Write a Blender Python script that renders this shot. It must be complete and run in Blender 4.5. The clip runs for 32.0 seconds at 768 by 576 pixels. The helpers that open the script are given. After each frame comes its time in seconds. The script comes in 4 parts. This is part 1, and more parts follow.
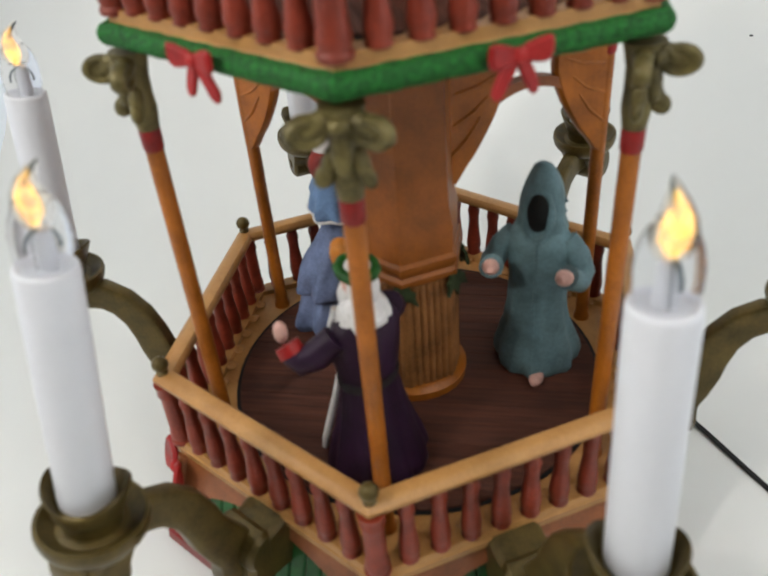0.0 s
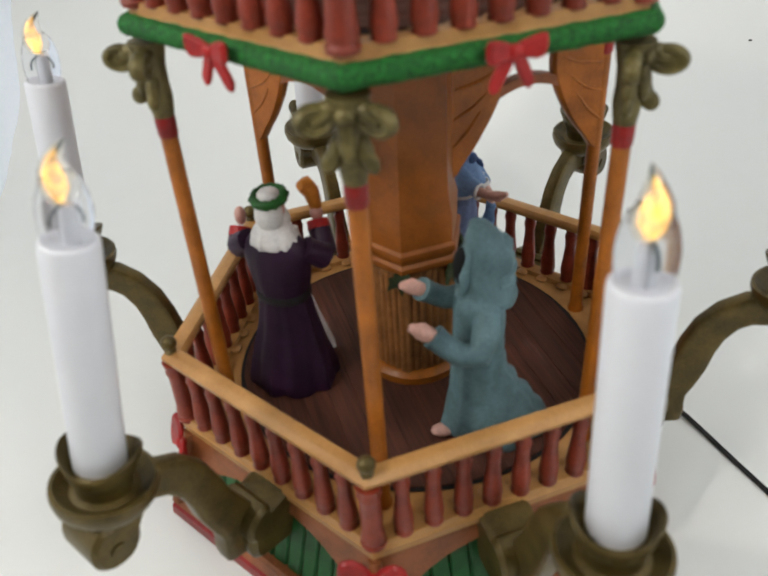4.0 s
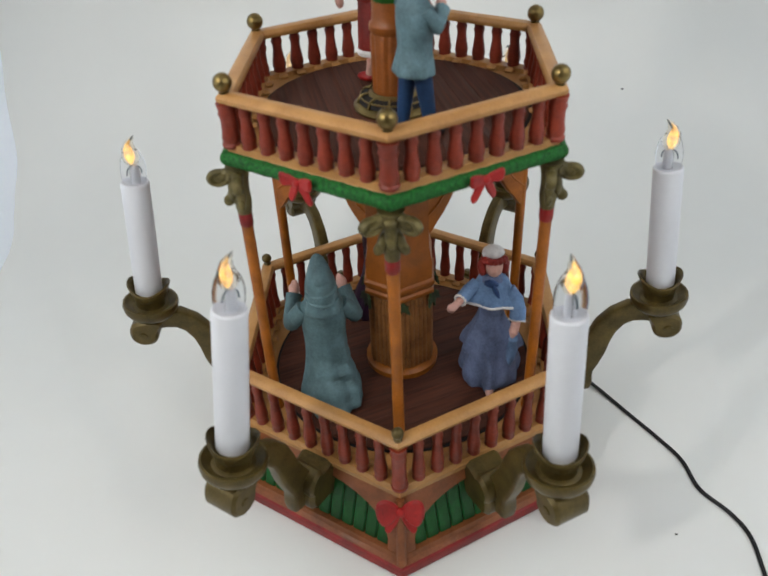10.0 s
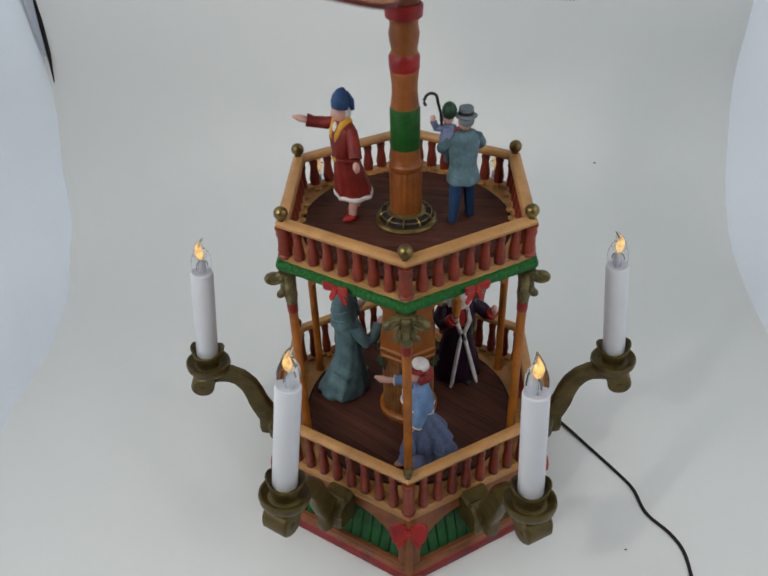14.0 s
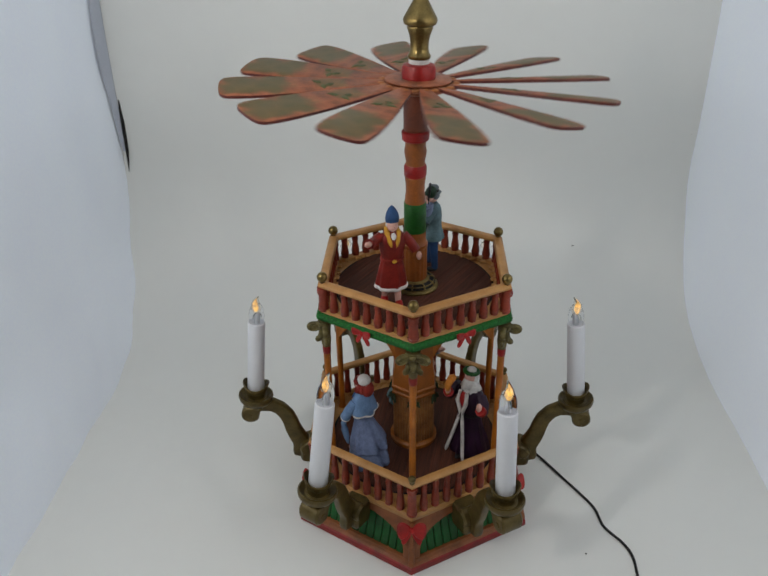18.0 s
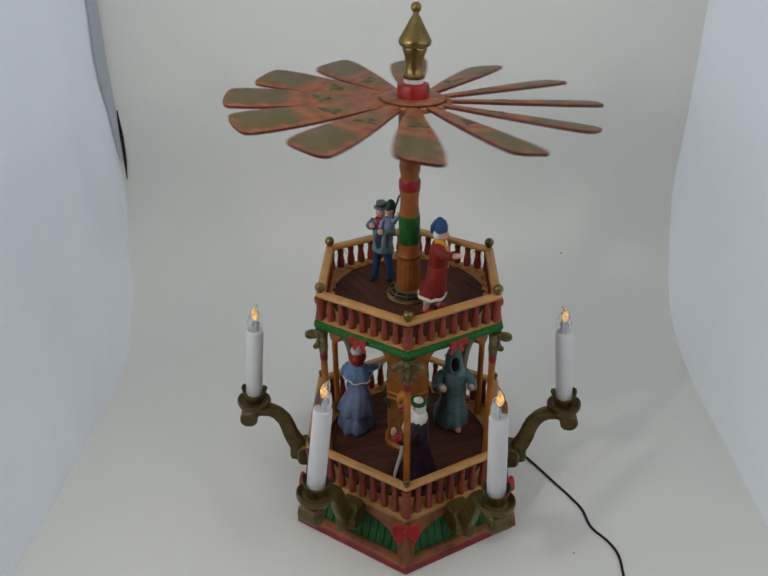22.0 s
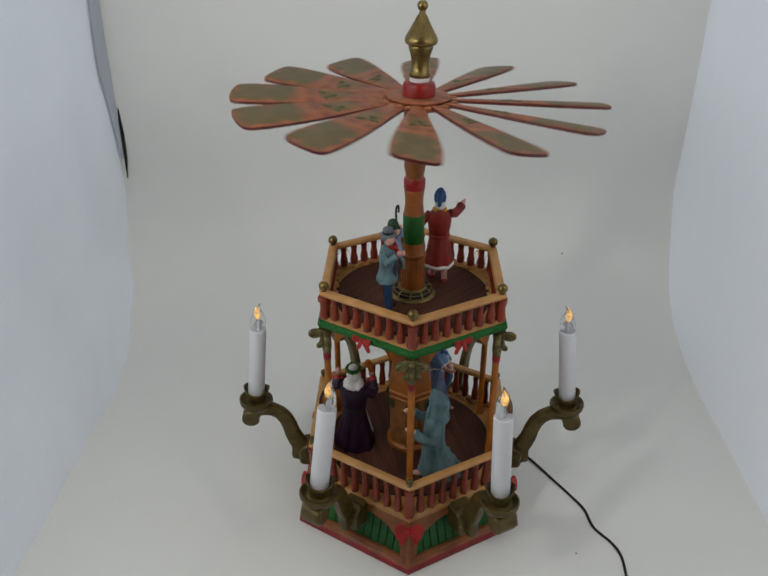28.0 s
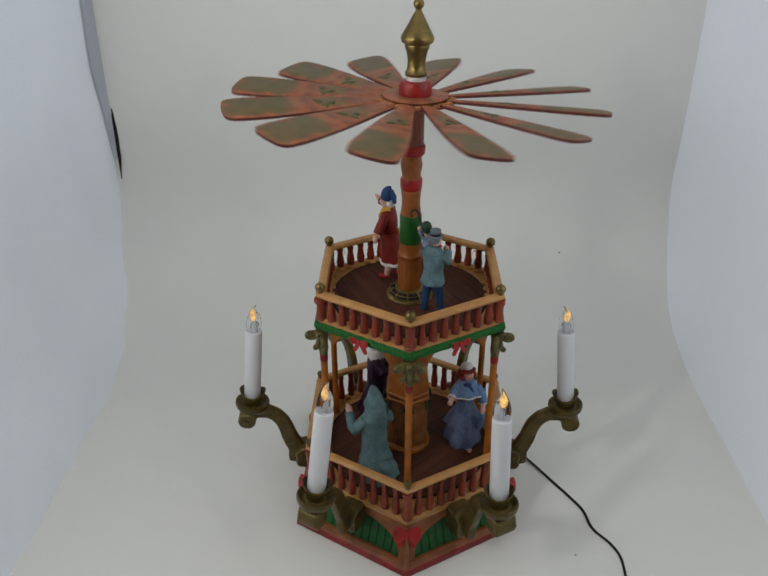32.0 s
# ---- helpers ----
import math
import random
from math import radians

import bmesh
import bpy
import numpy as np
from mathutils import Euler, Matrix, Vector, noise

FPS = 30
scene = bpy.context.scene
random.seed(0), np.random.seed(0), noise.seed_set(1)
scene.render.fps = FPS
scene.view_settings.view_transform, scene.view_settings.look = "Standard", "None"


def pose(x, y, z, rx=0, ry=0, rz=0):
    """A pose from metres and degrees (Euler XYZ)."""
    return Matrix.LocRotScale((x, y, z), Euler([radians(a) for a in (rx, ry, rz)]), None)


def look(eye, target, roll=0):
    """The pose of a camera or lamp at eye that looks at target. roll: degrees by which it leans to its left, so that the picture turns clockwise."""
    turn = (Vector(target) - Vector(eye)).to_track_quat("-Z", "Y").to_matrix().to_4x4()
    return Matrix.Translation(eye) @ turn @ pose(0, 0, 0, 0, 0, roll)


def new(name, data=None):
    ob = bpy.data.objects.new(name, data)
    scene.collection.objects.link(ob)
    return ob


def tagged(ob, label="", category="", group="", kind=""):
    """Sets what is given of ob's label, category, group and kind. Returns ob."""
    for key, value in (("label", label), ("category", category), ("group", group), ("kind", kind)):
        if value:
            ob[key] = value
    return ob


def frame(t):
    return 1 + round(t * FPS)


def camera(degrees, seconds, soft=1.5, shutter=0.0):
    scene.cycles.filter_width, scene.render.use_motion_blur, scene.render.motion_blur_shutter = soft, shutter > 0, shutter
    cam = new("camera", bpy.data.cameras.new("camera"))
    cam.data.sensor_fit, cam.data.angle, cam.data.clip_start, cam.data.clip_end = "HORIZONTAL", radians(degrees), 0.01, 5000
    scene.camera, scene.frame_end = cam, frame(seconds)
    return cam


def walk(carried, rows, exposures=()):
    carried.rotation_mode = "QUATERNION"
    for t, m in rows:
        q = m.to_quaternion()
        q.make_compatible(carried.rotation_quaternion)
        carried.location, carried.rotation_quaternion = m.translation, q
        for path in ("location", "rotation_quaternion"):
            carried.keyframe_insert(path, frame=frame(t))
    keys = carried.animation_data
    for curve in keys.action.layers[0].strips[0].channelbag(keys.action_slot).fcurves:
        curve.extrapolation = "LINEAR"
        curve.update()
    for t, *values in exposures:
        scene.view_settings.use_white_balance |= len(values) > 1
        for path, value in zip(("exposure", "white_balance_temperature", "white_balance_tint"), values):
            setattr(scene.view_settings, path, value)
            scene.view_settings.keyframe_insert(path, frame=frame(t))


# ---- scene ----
cam = camera(53.65, 32.0, soft=1.6, shutter=0.5)
cam.data.dof.use_dof, cam.data.dof.focus_distance, cam.data.dof.aperture_fstop = True, 0.52, 21

# ---- the camera's path: seconds, metres, degrees ----
PATH = [
    (0.0, 0.0348, -0.2109, 0.2361, 54.44, 4.08, 8.98), (0.5, 0.0347, -0.2103, 0.2354, 54.42, 3.77, 9.13),
    (1.0, 0.0345, -0.2110, 0.2360, 54.26, 3.49, 9.02), (1.5, 0.0349, -0.2115, 0.2364, 54.19, 3.39, 9.04),
    (2.0, 0.0350, -0.2122, 0.2362, 54.11, 3.37, 9.23), (2.5, 0.0350, -0.2140, 0.2364, 54.18, 3.19, 9.29),
    (3.0, 0.0362, -0.2162, 0.2363, 54.39, 3.31, 9.49), (3.5, 0.0371, -0.2189, 0.2373, 54.40, 3.24, 9.78),
    (5.5, 0.0353, -0.2324, 0.2409, 54.74, 2.95, 9.24), (6.0, 0.0313, -0.2387, 0.2415, 54.84, 2.84, 8.70),
    (6.5, 0.0268, -0.2458, 0.2430, 54.61, 2.92, 7.80), (7.0, 0.0229, -0.2565, 0.2500, 54.37, 2.91, 6.62),
    (7.5, 0.0174, -0.2743, 0.2663, 54.24, 2.71, 5.01), (8.0, 0.0134, -0.2874, 0.2809, 55.06, 2.40, 3.21),
    (8.5, 0.0133, -0.2941, 0.2897, 53.75, 1.85, 2.43), (9.0, 0.0116, -0.2988, 0.2947, 53.52, 2.25, 2.03),
    (9.5, 0.0115, -0.3009, 0.3026, 53.80, 1.83, 1.65), (10.0, 0.0105, -0.3038, 0.3171, 53.47, 2.24, 1.83),
    (10.5, 0.0094, -0.3058, 0.3307, 53.14, 2.27, 2.27), (11.0, 0.0069, -0.3107, 0.3430, 52.33, 2.18, 2.17),
    (11.5, 0.0064, -0.3163, 0.3492, 51.74, 2.02, 1.75), (12.0, 0.0047, -0.3211, 0.3604, 52.15, 1.88, 1.67),
    (12.5, 0.0038, -0.3254, 0.3711, 52.75, 1.89, 1.59), (13.0, 0.0036, -0.3312, 0.3831, 52.49, 1.59, 1.41),
    (13.5, 0.0038, -0.3423, 0.3946, 53.14, 1.72, 1.60), (14.0, 0.0032, -0.3598, 0.4037, 53.92, 1.61, 1.50),
    (14.5, 0.0010, -0.3784, 0.4118, 55.20, 1.15, 1.33), (16.5, 0.0016, -0.4350, 0.4446, 58.88, 0.93, 2.15),
    (17.0, 0.0033, -0.4486, 0.4506, 59.05, 0.87, 2.08), (17.5, 0.0026, -0.4621, 0.4529, 59.85, 0.82, 2.59),
    (18.0, 0.0041, -0.4784, 0.4632, 59.85, 0.81, 2.68), (18.5, 0.0036, -0.4891, 0.4741, 60.37, 0.49, 2.66),
    (19.0, 0.0023, -0.4902, 0.4771, 60.19, 0.33, 2.66), (19.5, 0.0013, -0.4901, 0.4781, 60.00, 0.24, 2.41),
    (20.0, -0.0004, -0.4933, 0.4780, 59.94, 0.22, 2.12), (20.5, -0.0012, -0.4962, 0.4784, 60.20, 0.27, 1.80),
    (21.0, -0.0014, -0.4939, 0.4777, 60.16, 0.14, 1.76), (21.5, -0.0016, -0.4929, 0.4775, 60.01, 0.16, 1.84),
    (22.0, 0.0006, -0.4920, 0.4780, 59.92, 0.41, 1.98), (22.5, 0.0000, -0.4919, 0.4779, 59.98, 0.33, 1.98),
    (23.0, -0.0009, -0.4911, 0.4782, 60.04, 0.34, 1.93), (23.5, -0.0018, -0.4909, 0.4775, 59.99, 0.16, 2.03),
    (24.0, -0.0024, -0.4912, 0.4777, 60.03, 0.11, 2.09), (24.5, -0.0040, -0.4922, 0.4775, 60.12, 0.01, 2.03),
    (25.0, -0.0041, -0.4922, 0.4782, 59.97, 0.01, 1.84), (25.5, -0.0043, -0.4932, 0.4774, 60.05, 0.06, 1.94),
    (27.5, -0.0057, -0.4899, 0.4774, 59.86, 0.08, 1.78), (28.0, -0.0056, -0.4911, 0.4766, 59.93, 0.05, 1.79),
    (28.5, -0.0060, -0.4909, 0.4771, 59.91, 0.12, 1.72), (29.0, -0.0053, -0.4901, 0.4764, 60.07, 0.24, 1.72),
    (29.5, -0.0056, -0.4881, 0.4754, 60.02, 0.06, 1.67), (30.0, -0.0063, -0.4873, 0.4759, 59.84, 0.00, 1.65),
    (30.5, -0.0061, -0.4874, 0.4751, 59.83, 0.11, 1.61), (31.0, -0.0071, -0.4870, 0.4743, 59.79, 0.04, 1.55),
    (31.5, -0.0066, -0.4871, 0.4751, 59.82, 0.07, 1.53), (32.0, -0.0064, -0.4863, 0.4754, 59.86, 0.12, 1.40),
]
EXPOSURES = [(0.0, 0.33, 6700, 10), (6.0, 0.32, 6690, 10), (9.0, 0.19, 6560, 10), (12.5, -0.10, 6450, 10), (14.0, -0.24, 6390, 10), (17.0, -0.35, 6360, 10), (19.0, -0.59, 6600, 10), (32.0, -0.59, 6600, 10)]
walk(cam, [(t, pose(x, y, z, a, b, c)) for t, x, y, z, a, b, c in PATH], EXPOSURES)

U = 0.00125  # one plan unit in metres

# ---- light: a white light tent, its cloths made emissive, in a dim room ----
world = bpy.data.worlds.new("room")
scene.world = world
world.use_nodes = True
world.node_tree.nodes["Background"].inputs[0].default_value = (0.95, 0.96, 1.0, 1)
world.node_tree.nodes["Background"].inputs[1].default_value = 0.03
SIDE_GLOW, TOP_GLOW = 1.6, 0.85
for sx in (-1, 1):  # a lamp at either front corner of the tent
    lamp = bpy.data.lights.new("lamp", "AREA")
    lamp.shape, lamp.size, lamp.energy, lamp.color = "DISK", 0.04, 0.74 if sx < 0 else 0.37, (1.0, 0.97, 0.92)
    new("lamp", lamp).matrix_world = look((sx * 0.275, -0.385, 0.51), (0, 0.05, 0.10))


# ---- materials ----
def socket(bsdf, name, value):
    bsdf.inputs[name].default_value = value


def paint(name, base, rough=0.5, metal=0.0, vary=0.25, fine=900.0, coarse=90.0, bump=0.15, dark=None, coat=0.0, rand=0.0):
    """Painted resin: two scales of mottling between base and a darker wash, a fine relief."""
    m = bpy.data.materials.new(name)
    m.use_nodes = True
    nt = m.node_tree
    n, l = nt.nodes, nt.links
    b = n["Principled BSDF"]
    co = n.new("ShaderNodeTexCoord")
    n1, n2 = n.new("ShaderNodeTexNoise"), n.new("ShaderNodeTexNoise")
    for q, s in ((n1, coarse), (n2, fine)):
        q.inputs["Scale"].default_value = s
        q.inputs["Detail"].default_value = 3
        l.new(co.outputs["Object"], q.inputs["Vector"])
    add = n.new("ShaderNodeMath")
    add.operation = "MULTIPLY_ADD"
    l.new(n2.outputs[0], add.inputs[0])
    add.inputs[1].default_value = 0.45
    l.new(n1.outputs[0], add.inputs[2])
    ramp = n.new("ShaderNodeMapRange")
    ramp.inputs["From Min"].default_value, ramp.inputs["From Max"].default_value = 0.5, 0.95
    l.new(add.outputs[0], ramp.inputs["Value"])
    mix = n.new("ShaderNodeMix")
    mix.data_type = "RGBA"
    d = dark or tuple(c * (1 - vary) * 0.75 for c in base)
    mix.inputs["A"].default_value = (*d, 1)
    mix.inputs["B"].default_value = (*[min(1, c * (1 + 0.25 * vary)) for c in base], 1)
    l.new(ramp.outputs[0], mix.inputs["Factor"])
    out = mix.outputs["Result"]
    if rand:
        info, hsv, mr = n.new("ShaderNodeObjectInfo"), n.new("ShaderNodeHueSaturation"), n.new("ShaderNodeMapRange")
        mr.inputs["To Min"].default_value, mr.inputs["To Max"].default_value = 1 - rand, 1 + rand
        l.new(info.outputs["Random"], mr.inputs["Value"])
        l.new(mr.outputs[0], hsv.inputs["Value"])
        l.new(out, hsv.inputs["Color"])
        out = hsv.outputs[0]
    l.new(out, b.inputs["Base Color"])
    socket(b, "Roughness", rough)
    socket(b, "Metallic", metal)
    socket(b, "Coat Weight", coat)
    socket(b, "Specular IOR Level", 0.3)
    socket(b, "Coat Roughness", 0.25)
    bp = n.new("ShaderNodeBump")
    bp.inputs["Strength"].default_value = bump
    bp.inputs["Distance"].default_value = 0.0006
    l.new(add.outputs[0], bp.inputs["Height"])
    l.new(bp.outputs[0], b.inputs["Normal"])
    return m


def grained(name, base, dark, stretch=(40, 900, 900), rough=0.55):
    """Wood with grain along x, each board a little apart."""
    m = paint(name, base, rough, dark=dark, fine=1.0, coarse=1.0, bump=0.25, rand=0.16)
    nt = m.node_tree
    mp = nt.nodes.new("ShaderNodeMapping")
    mp.inputs["Scale"].default_value = stretch
    co = next(q for q in nt.nodes if q.type == "TEX_COORD")
    nt.links.new(co.outputs["Object"], mp.inputs["Vector"])
    for q in nt.nodes:
        if q.type == "TEX_NOISE":
            nt.links.new(mp.outputs[0], q.inputs["Vector"])
    return m


TAN = paint("tan_paint", (0.475, 0.244, 0.078), 0.42, dark=(0.365, 0.172, 0.051), coat=0.15)
TERRA = paint("terracotta_paint", (0.30, 0.098, 0.033), 0.45, vary=0.2, coat=0.1)
BRICK = paint("brick_red_paint", (0.265, 0.040, 0.019), 0.42, vary=0.28, coat=0.12, rand=0.12)
DRUMWOOD = paint("drum_wood_paint", (0.29, 0.086, 0.010), 0.42, vary=0.14, coat=0.08)
ORANGE = paint("orange_wood_paint", (0.40, 0.12, 0.0095), 0.42, vary=0.24, coat=0.12)
SLEEVE = paint("red_brown_paint", (0.16, 0.040, 0.018), 0.45, vary=0.25, coat=0.1)
SHAFTWOOD = paint("shaft_wood_paint", (0.29, 0.086, 0.017), 0.42, vary=0.24, coat=0.1)
RED = paint("red_paint", (0.40, 0.0150, 0.0130), 0.45, vary=0.35, coat=0.1)
EDGE = paint("plinth_red", (0.30, 0.012, 0.010), 0.42, vary=0.25, coat=0.12)
GREEN = paint("green_garland", (0.0095, 0.14, 0.018), 0.65, vary=0.6, bump=0.9, coarse=800, fine=2200)
DULLLEAF = paint("dull_leaf_green", (0.035, 0.055, 0.02), 0.55, vary=0.5)
LEAF = paint("leaf_green", (0.0137, 0.105, 0.0137), 0.5, vary=0.5)
PLANK = paint("green_plank", (0.0066, 0.108, 0.019), 0.45, vary=0.4, rand=0.15)
OLIVE = paint("antique_gold", (0.119, 0.0835, 0.023), 0.40, metal=0.4, vary=0.4, coarse=110, coat=0.1)
LEAFGOLD = paint("leaf_gold", (0.165, 0.132, 0.046), 0.46, metal=0.3, vary=0.5, coarse=140, coat=0.08)
BRASS = paint("brass", (0.24, 0.17, 0.06), 0.30, metal=0.85, vary=0.35)
VANELEAF = paint("vane_leaf_green", (0.095, 0.105, 0.036), 0.55, vary=0.5)
REED = paint("reeded_tan_wood", (0.32, 0.135, 0.042), 0.5, vary=0.4, coat=0.1)
FLOORWOOD = grained("turntable_wood", (0.080, 0.024, 0.0115), (0.046, 0.0135, 0.0072), rough=0.72)
DARK = paint("black_gap", (0.012, 0.010, 0.009), 0.7)
WAX = paint("white_candle", (0.70, 0.71, 0.74), 0.38, dark=(0.67, 0.68, 0.71), vary=0, bump=0.02)
FROST = paint("frosted_glass", (0.74, 0.75, 0.78), 0.5, dark=(0.70, 0.71, 0.74), vary=0, bump=0.02)
CORD = paint("black_rubber", (0.012, 0.012, 0.013), 0.4)
SKIN = paint("pink_paint", (0.70, 0.40, 0.33), 0.5, vary=0.2)
WHITE = paint("white_paint", (0.78, 0.76, 0.74), 0.55, vary=0.15)
TEAL = paint("grey_green_cloth_paint", (0.125, 0.215, 0.235), 0.6, vary=0.24, coarse=130)
BLUE = paint("slate_blue_paint", (0.156, 0.202, 0.34), 0.6, vary=0.26, coarse=130)
COATTEAL = paint("coat_teal_paint", (0.125, 0.215, 0.245), 0.6, vary=0.35, coarse=130)
LILAC = paint("lilac_paint", (0.22, 0.27, 0.42), 0.6, vary=0.3)
CAPGREEN = paint("cap_green_paint", (0.018, 0.055, 0.028), 0.5, vary=0.4)
SLATE = paint("slate_paint", (0.045, 0.065, 0.10), 0.6, vary=0.4)
CAPBLUE = paint("nightcap_blue_paint", (0.022, 0.075, 0.20), 0.55, vary=0.35)
TROUSER = paint("trouser_blue_paint", (0.019, 0.056, 0.14), 0.55, vary=0.35)
SKYBLUE = paint("cape_blue_paint", (0.155, 0.265, 0.46), 0.6, vary=0.26, coarse=130)
DEEPBLUE = paint("deep_blue_paint", (0.03, 0.075, 0.21), 0.55, vary=0.35)
PURPLE = paint("plum_paint", (0.026, 0.007, 0.027), 0.5, vary=0.4)
COAT = paint("red_coat_paint", (0.22, 0.017, 0.011), 0.5, vary=0.3)
HAIR = paint("auburn_hair_paint", (0.281, 0.0255, 0.017), 0.55, vary=0.4)
YELLOW = paint("yellow_paint", (0.68, 0.34, 0.03), 0.5)
TRIM = paint("dull_orange_paint", (0.42, 0.15, 0.045), 0.5, vary=0.4)
HORN = paint("horn_orange_paint", (0.62, 0.22, 0.03), 0.5)
GREY = paint("grey_hat_paint", (0.16, 0.20, 0.22), 0.55)
SHOE = paint("dark_shoe_paint", (0.02, 0.018, 0.02), 0.5)
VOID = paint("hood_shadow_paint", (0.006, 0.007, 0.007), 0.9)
SHEET = paint("sweep_sheet", (0.79, 0.795, 0.76), 0.5, dark=(0.77, 0.775, 0.742), vary=0, fine=60, coarse=4, bump=0.01)


def glass_material(name, tint):
    m = bpy.data.materials.new(name)
    m.use_nodes = True
    b = m.node_tree.nodes["Principled BSDF"]
    socket(b, "Base Color", tint)
    socket(b, "Transmission Weight", 1.0)
    socket(b, "Roughness", 0.22)
    socket(b, "Specular IOR Level", 0.2)
    socket(b, "IOR", 1.06)
    return m


def flame_material(name, low, high):
    """The amber tip of a flame-shaped bulb, brighter along one side of the filament."""
    m = bpy.data.materials.new(name)
    m.use_nodes = True
    nt = m.node_tree
    b = nt.nodes["Principled BSDF"]
    co, no, mr, mx = (nt.nodes.new(k) for k in ("ShaderNodeTexCoord", "ShaderNodeTexNoise", "ShaderNodeMapRange", "ShaderNodeMix"))
    no.inputs["Scale"].default_value = 260
    nt.links.new(co.outputs["Object"], no.inputs["Vector"])
    mr.inputs["From Min"].default_value, mr.inputs["From Max"].default_value = 0.4, 0.62
    nt.links.new(no.outputs[0], mr.inputs["Value"])
    mx.data_type = "RGBA"
    mx.inputs["A"].default_value = (0.95, 0.42, 0.10, 1)
    mx.inputs["B"].default_value = (1.0, 0.62, 0.08, 1)
    nt.links.new(mr.outputs[0], mx.inputs["Factor"])
    nt.links.new(mx.outputs["Result"], b.inputs["Emission Color"])
    mr2 = nt.nodes.new("ShaderNodeMapRange")
    mr2.inputs["From Min"].default_value, mr2.inputs["From Max"].default_value = 0.4, 0.62
    mr2.inputs["To Min"].default_value, mr2.inputs["To Max"].default_value = low, high
    nt.links.new(no.outputs[0], mr2.inputs["Value"])
    nt.links.new(mr2.outputs[0], b.inputs["Emission Strength"])
    socket(b, "Base Color", (1.0, 0.88, 0.72, 1))
    socket(b, "Transmission Weight", 0.7)
    socket(b, "Roughness", 0.15)
    return m


def glow_cloth_material(name, glow, low, centre, reach):
    """Thin white tent cloth; emission stands in for backlight, strongest at centre, weaker by reach."""
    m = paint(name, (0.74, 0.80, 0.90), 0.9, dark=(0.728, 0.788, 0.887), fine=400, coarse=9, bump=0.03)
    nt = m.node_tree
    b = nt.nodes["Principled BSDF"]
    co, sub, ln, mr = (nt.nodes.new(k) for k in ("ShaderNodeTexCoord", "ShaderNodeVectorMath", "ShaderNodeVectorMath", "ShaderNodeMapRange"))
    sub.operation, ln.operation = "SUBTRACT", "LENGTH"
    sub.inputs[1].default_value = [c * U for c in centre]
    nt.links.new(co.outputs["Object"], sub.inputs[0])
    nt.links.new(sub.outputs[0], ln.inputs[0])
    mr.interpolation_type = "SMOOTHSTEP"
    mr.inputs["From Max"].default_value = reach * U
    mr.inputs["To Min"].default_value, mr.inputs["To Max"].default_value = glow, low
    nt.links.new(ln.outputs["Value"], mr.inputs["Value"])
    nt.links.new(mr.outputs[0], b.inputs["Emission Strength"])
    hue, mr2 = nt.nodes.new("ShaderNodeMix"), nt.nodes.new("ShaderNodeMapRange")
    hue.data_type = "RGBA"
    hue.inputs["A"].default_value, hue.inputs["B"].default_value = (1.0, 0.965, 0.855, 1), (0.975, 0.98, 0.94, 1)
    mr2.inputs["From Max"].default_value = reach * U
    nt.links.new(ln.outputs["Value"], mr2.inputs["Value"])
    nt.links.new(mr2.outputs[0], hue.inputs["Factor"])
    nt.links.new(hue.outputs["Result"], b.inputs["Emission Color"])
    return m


GLASS, TIP, FLAME = glass_material("clear_bulb_glass", (0.96, 0.97, 1.0, 1)), glass_material("amber_tip_glass", (1.0, 0.93, 0.83, 1)), flame_material("amber_flame", 0.18, 0.65)
FAINT = flame_material("faint_amber_flame", 0.06, 0.22)
# hot spots are emission set by hand; no lamp is modelled behind the cloths
CLOTH_L = glow_cloth_material("tent_cloth_west", SIDE_GLOW * 2.3, 0.12, (-252, -150, 340), 190)
CLOTH_R = glow_cloth_material("tent_cloth_east", SIDE_GLOW * 1.1, 0.16, (240, -110, 345), 175)
CLOTH_T = glow_cloth_material("tent_cloth_top", TOP_GLOW, 0.15, (0, 10, 505), 260)


SPECK = paint("grey_dirt", (0.14, 0.14, 0.13), 0.8)
HEM = paint("tent_hem", (0.50, 0.53, 0.60), 0.9, dark=(0.46, 0.49, 0.56), fine=400, coarse=9, bump=0.03)


# ---- mesh building: lengths in plan units ----
def rz(deg):
    return Matrix.Rotation(radians(deg), 4, "Z")


def at(x, y, z):
    return Matrix.Translation((x, y, z))


def polar(r, deg, z=0.0):
    return Vector((r * math.cos(radians(deg)), r * math.sin(radians(deg)), z))


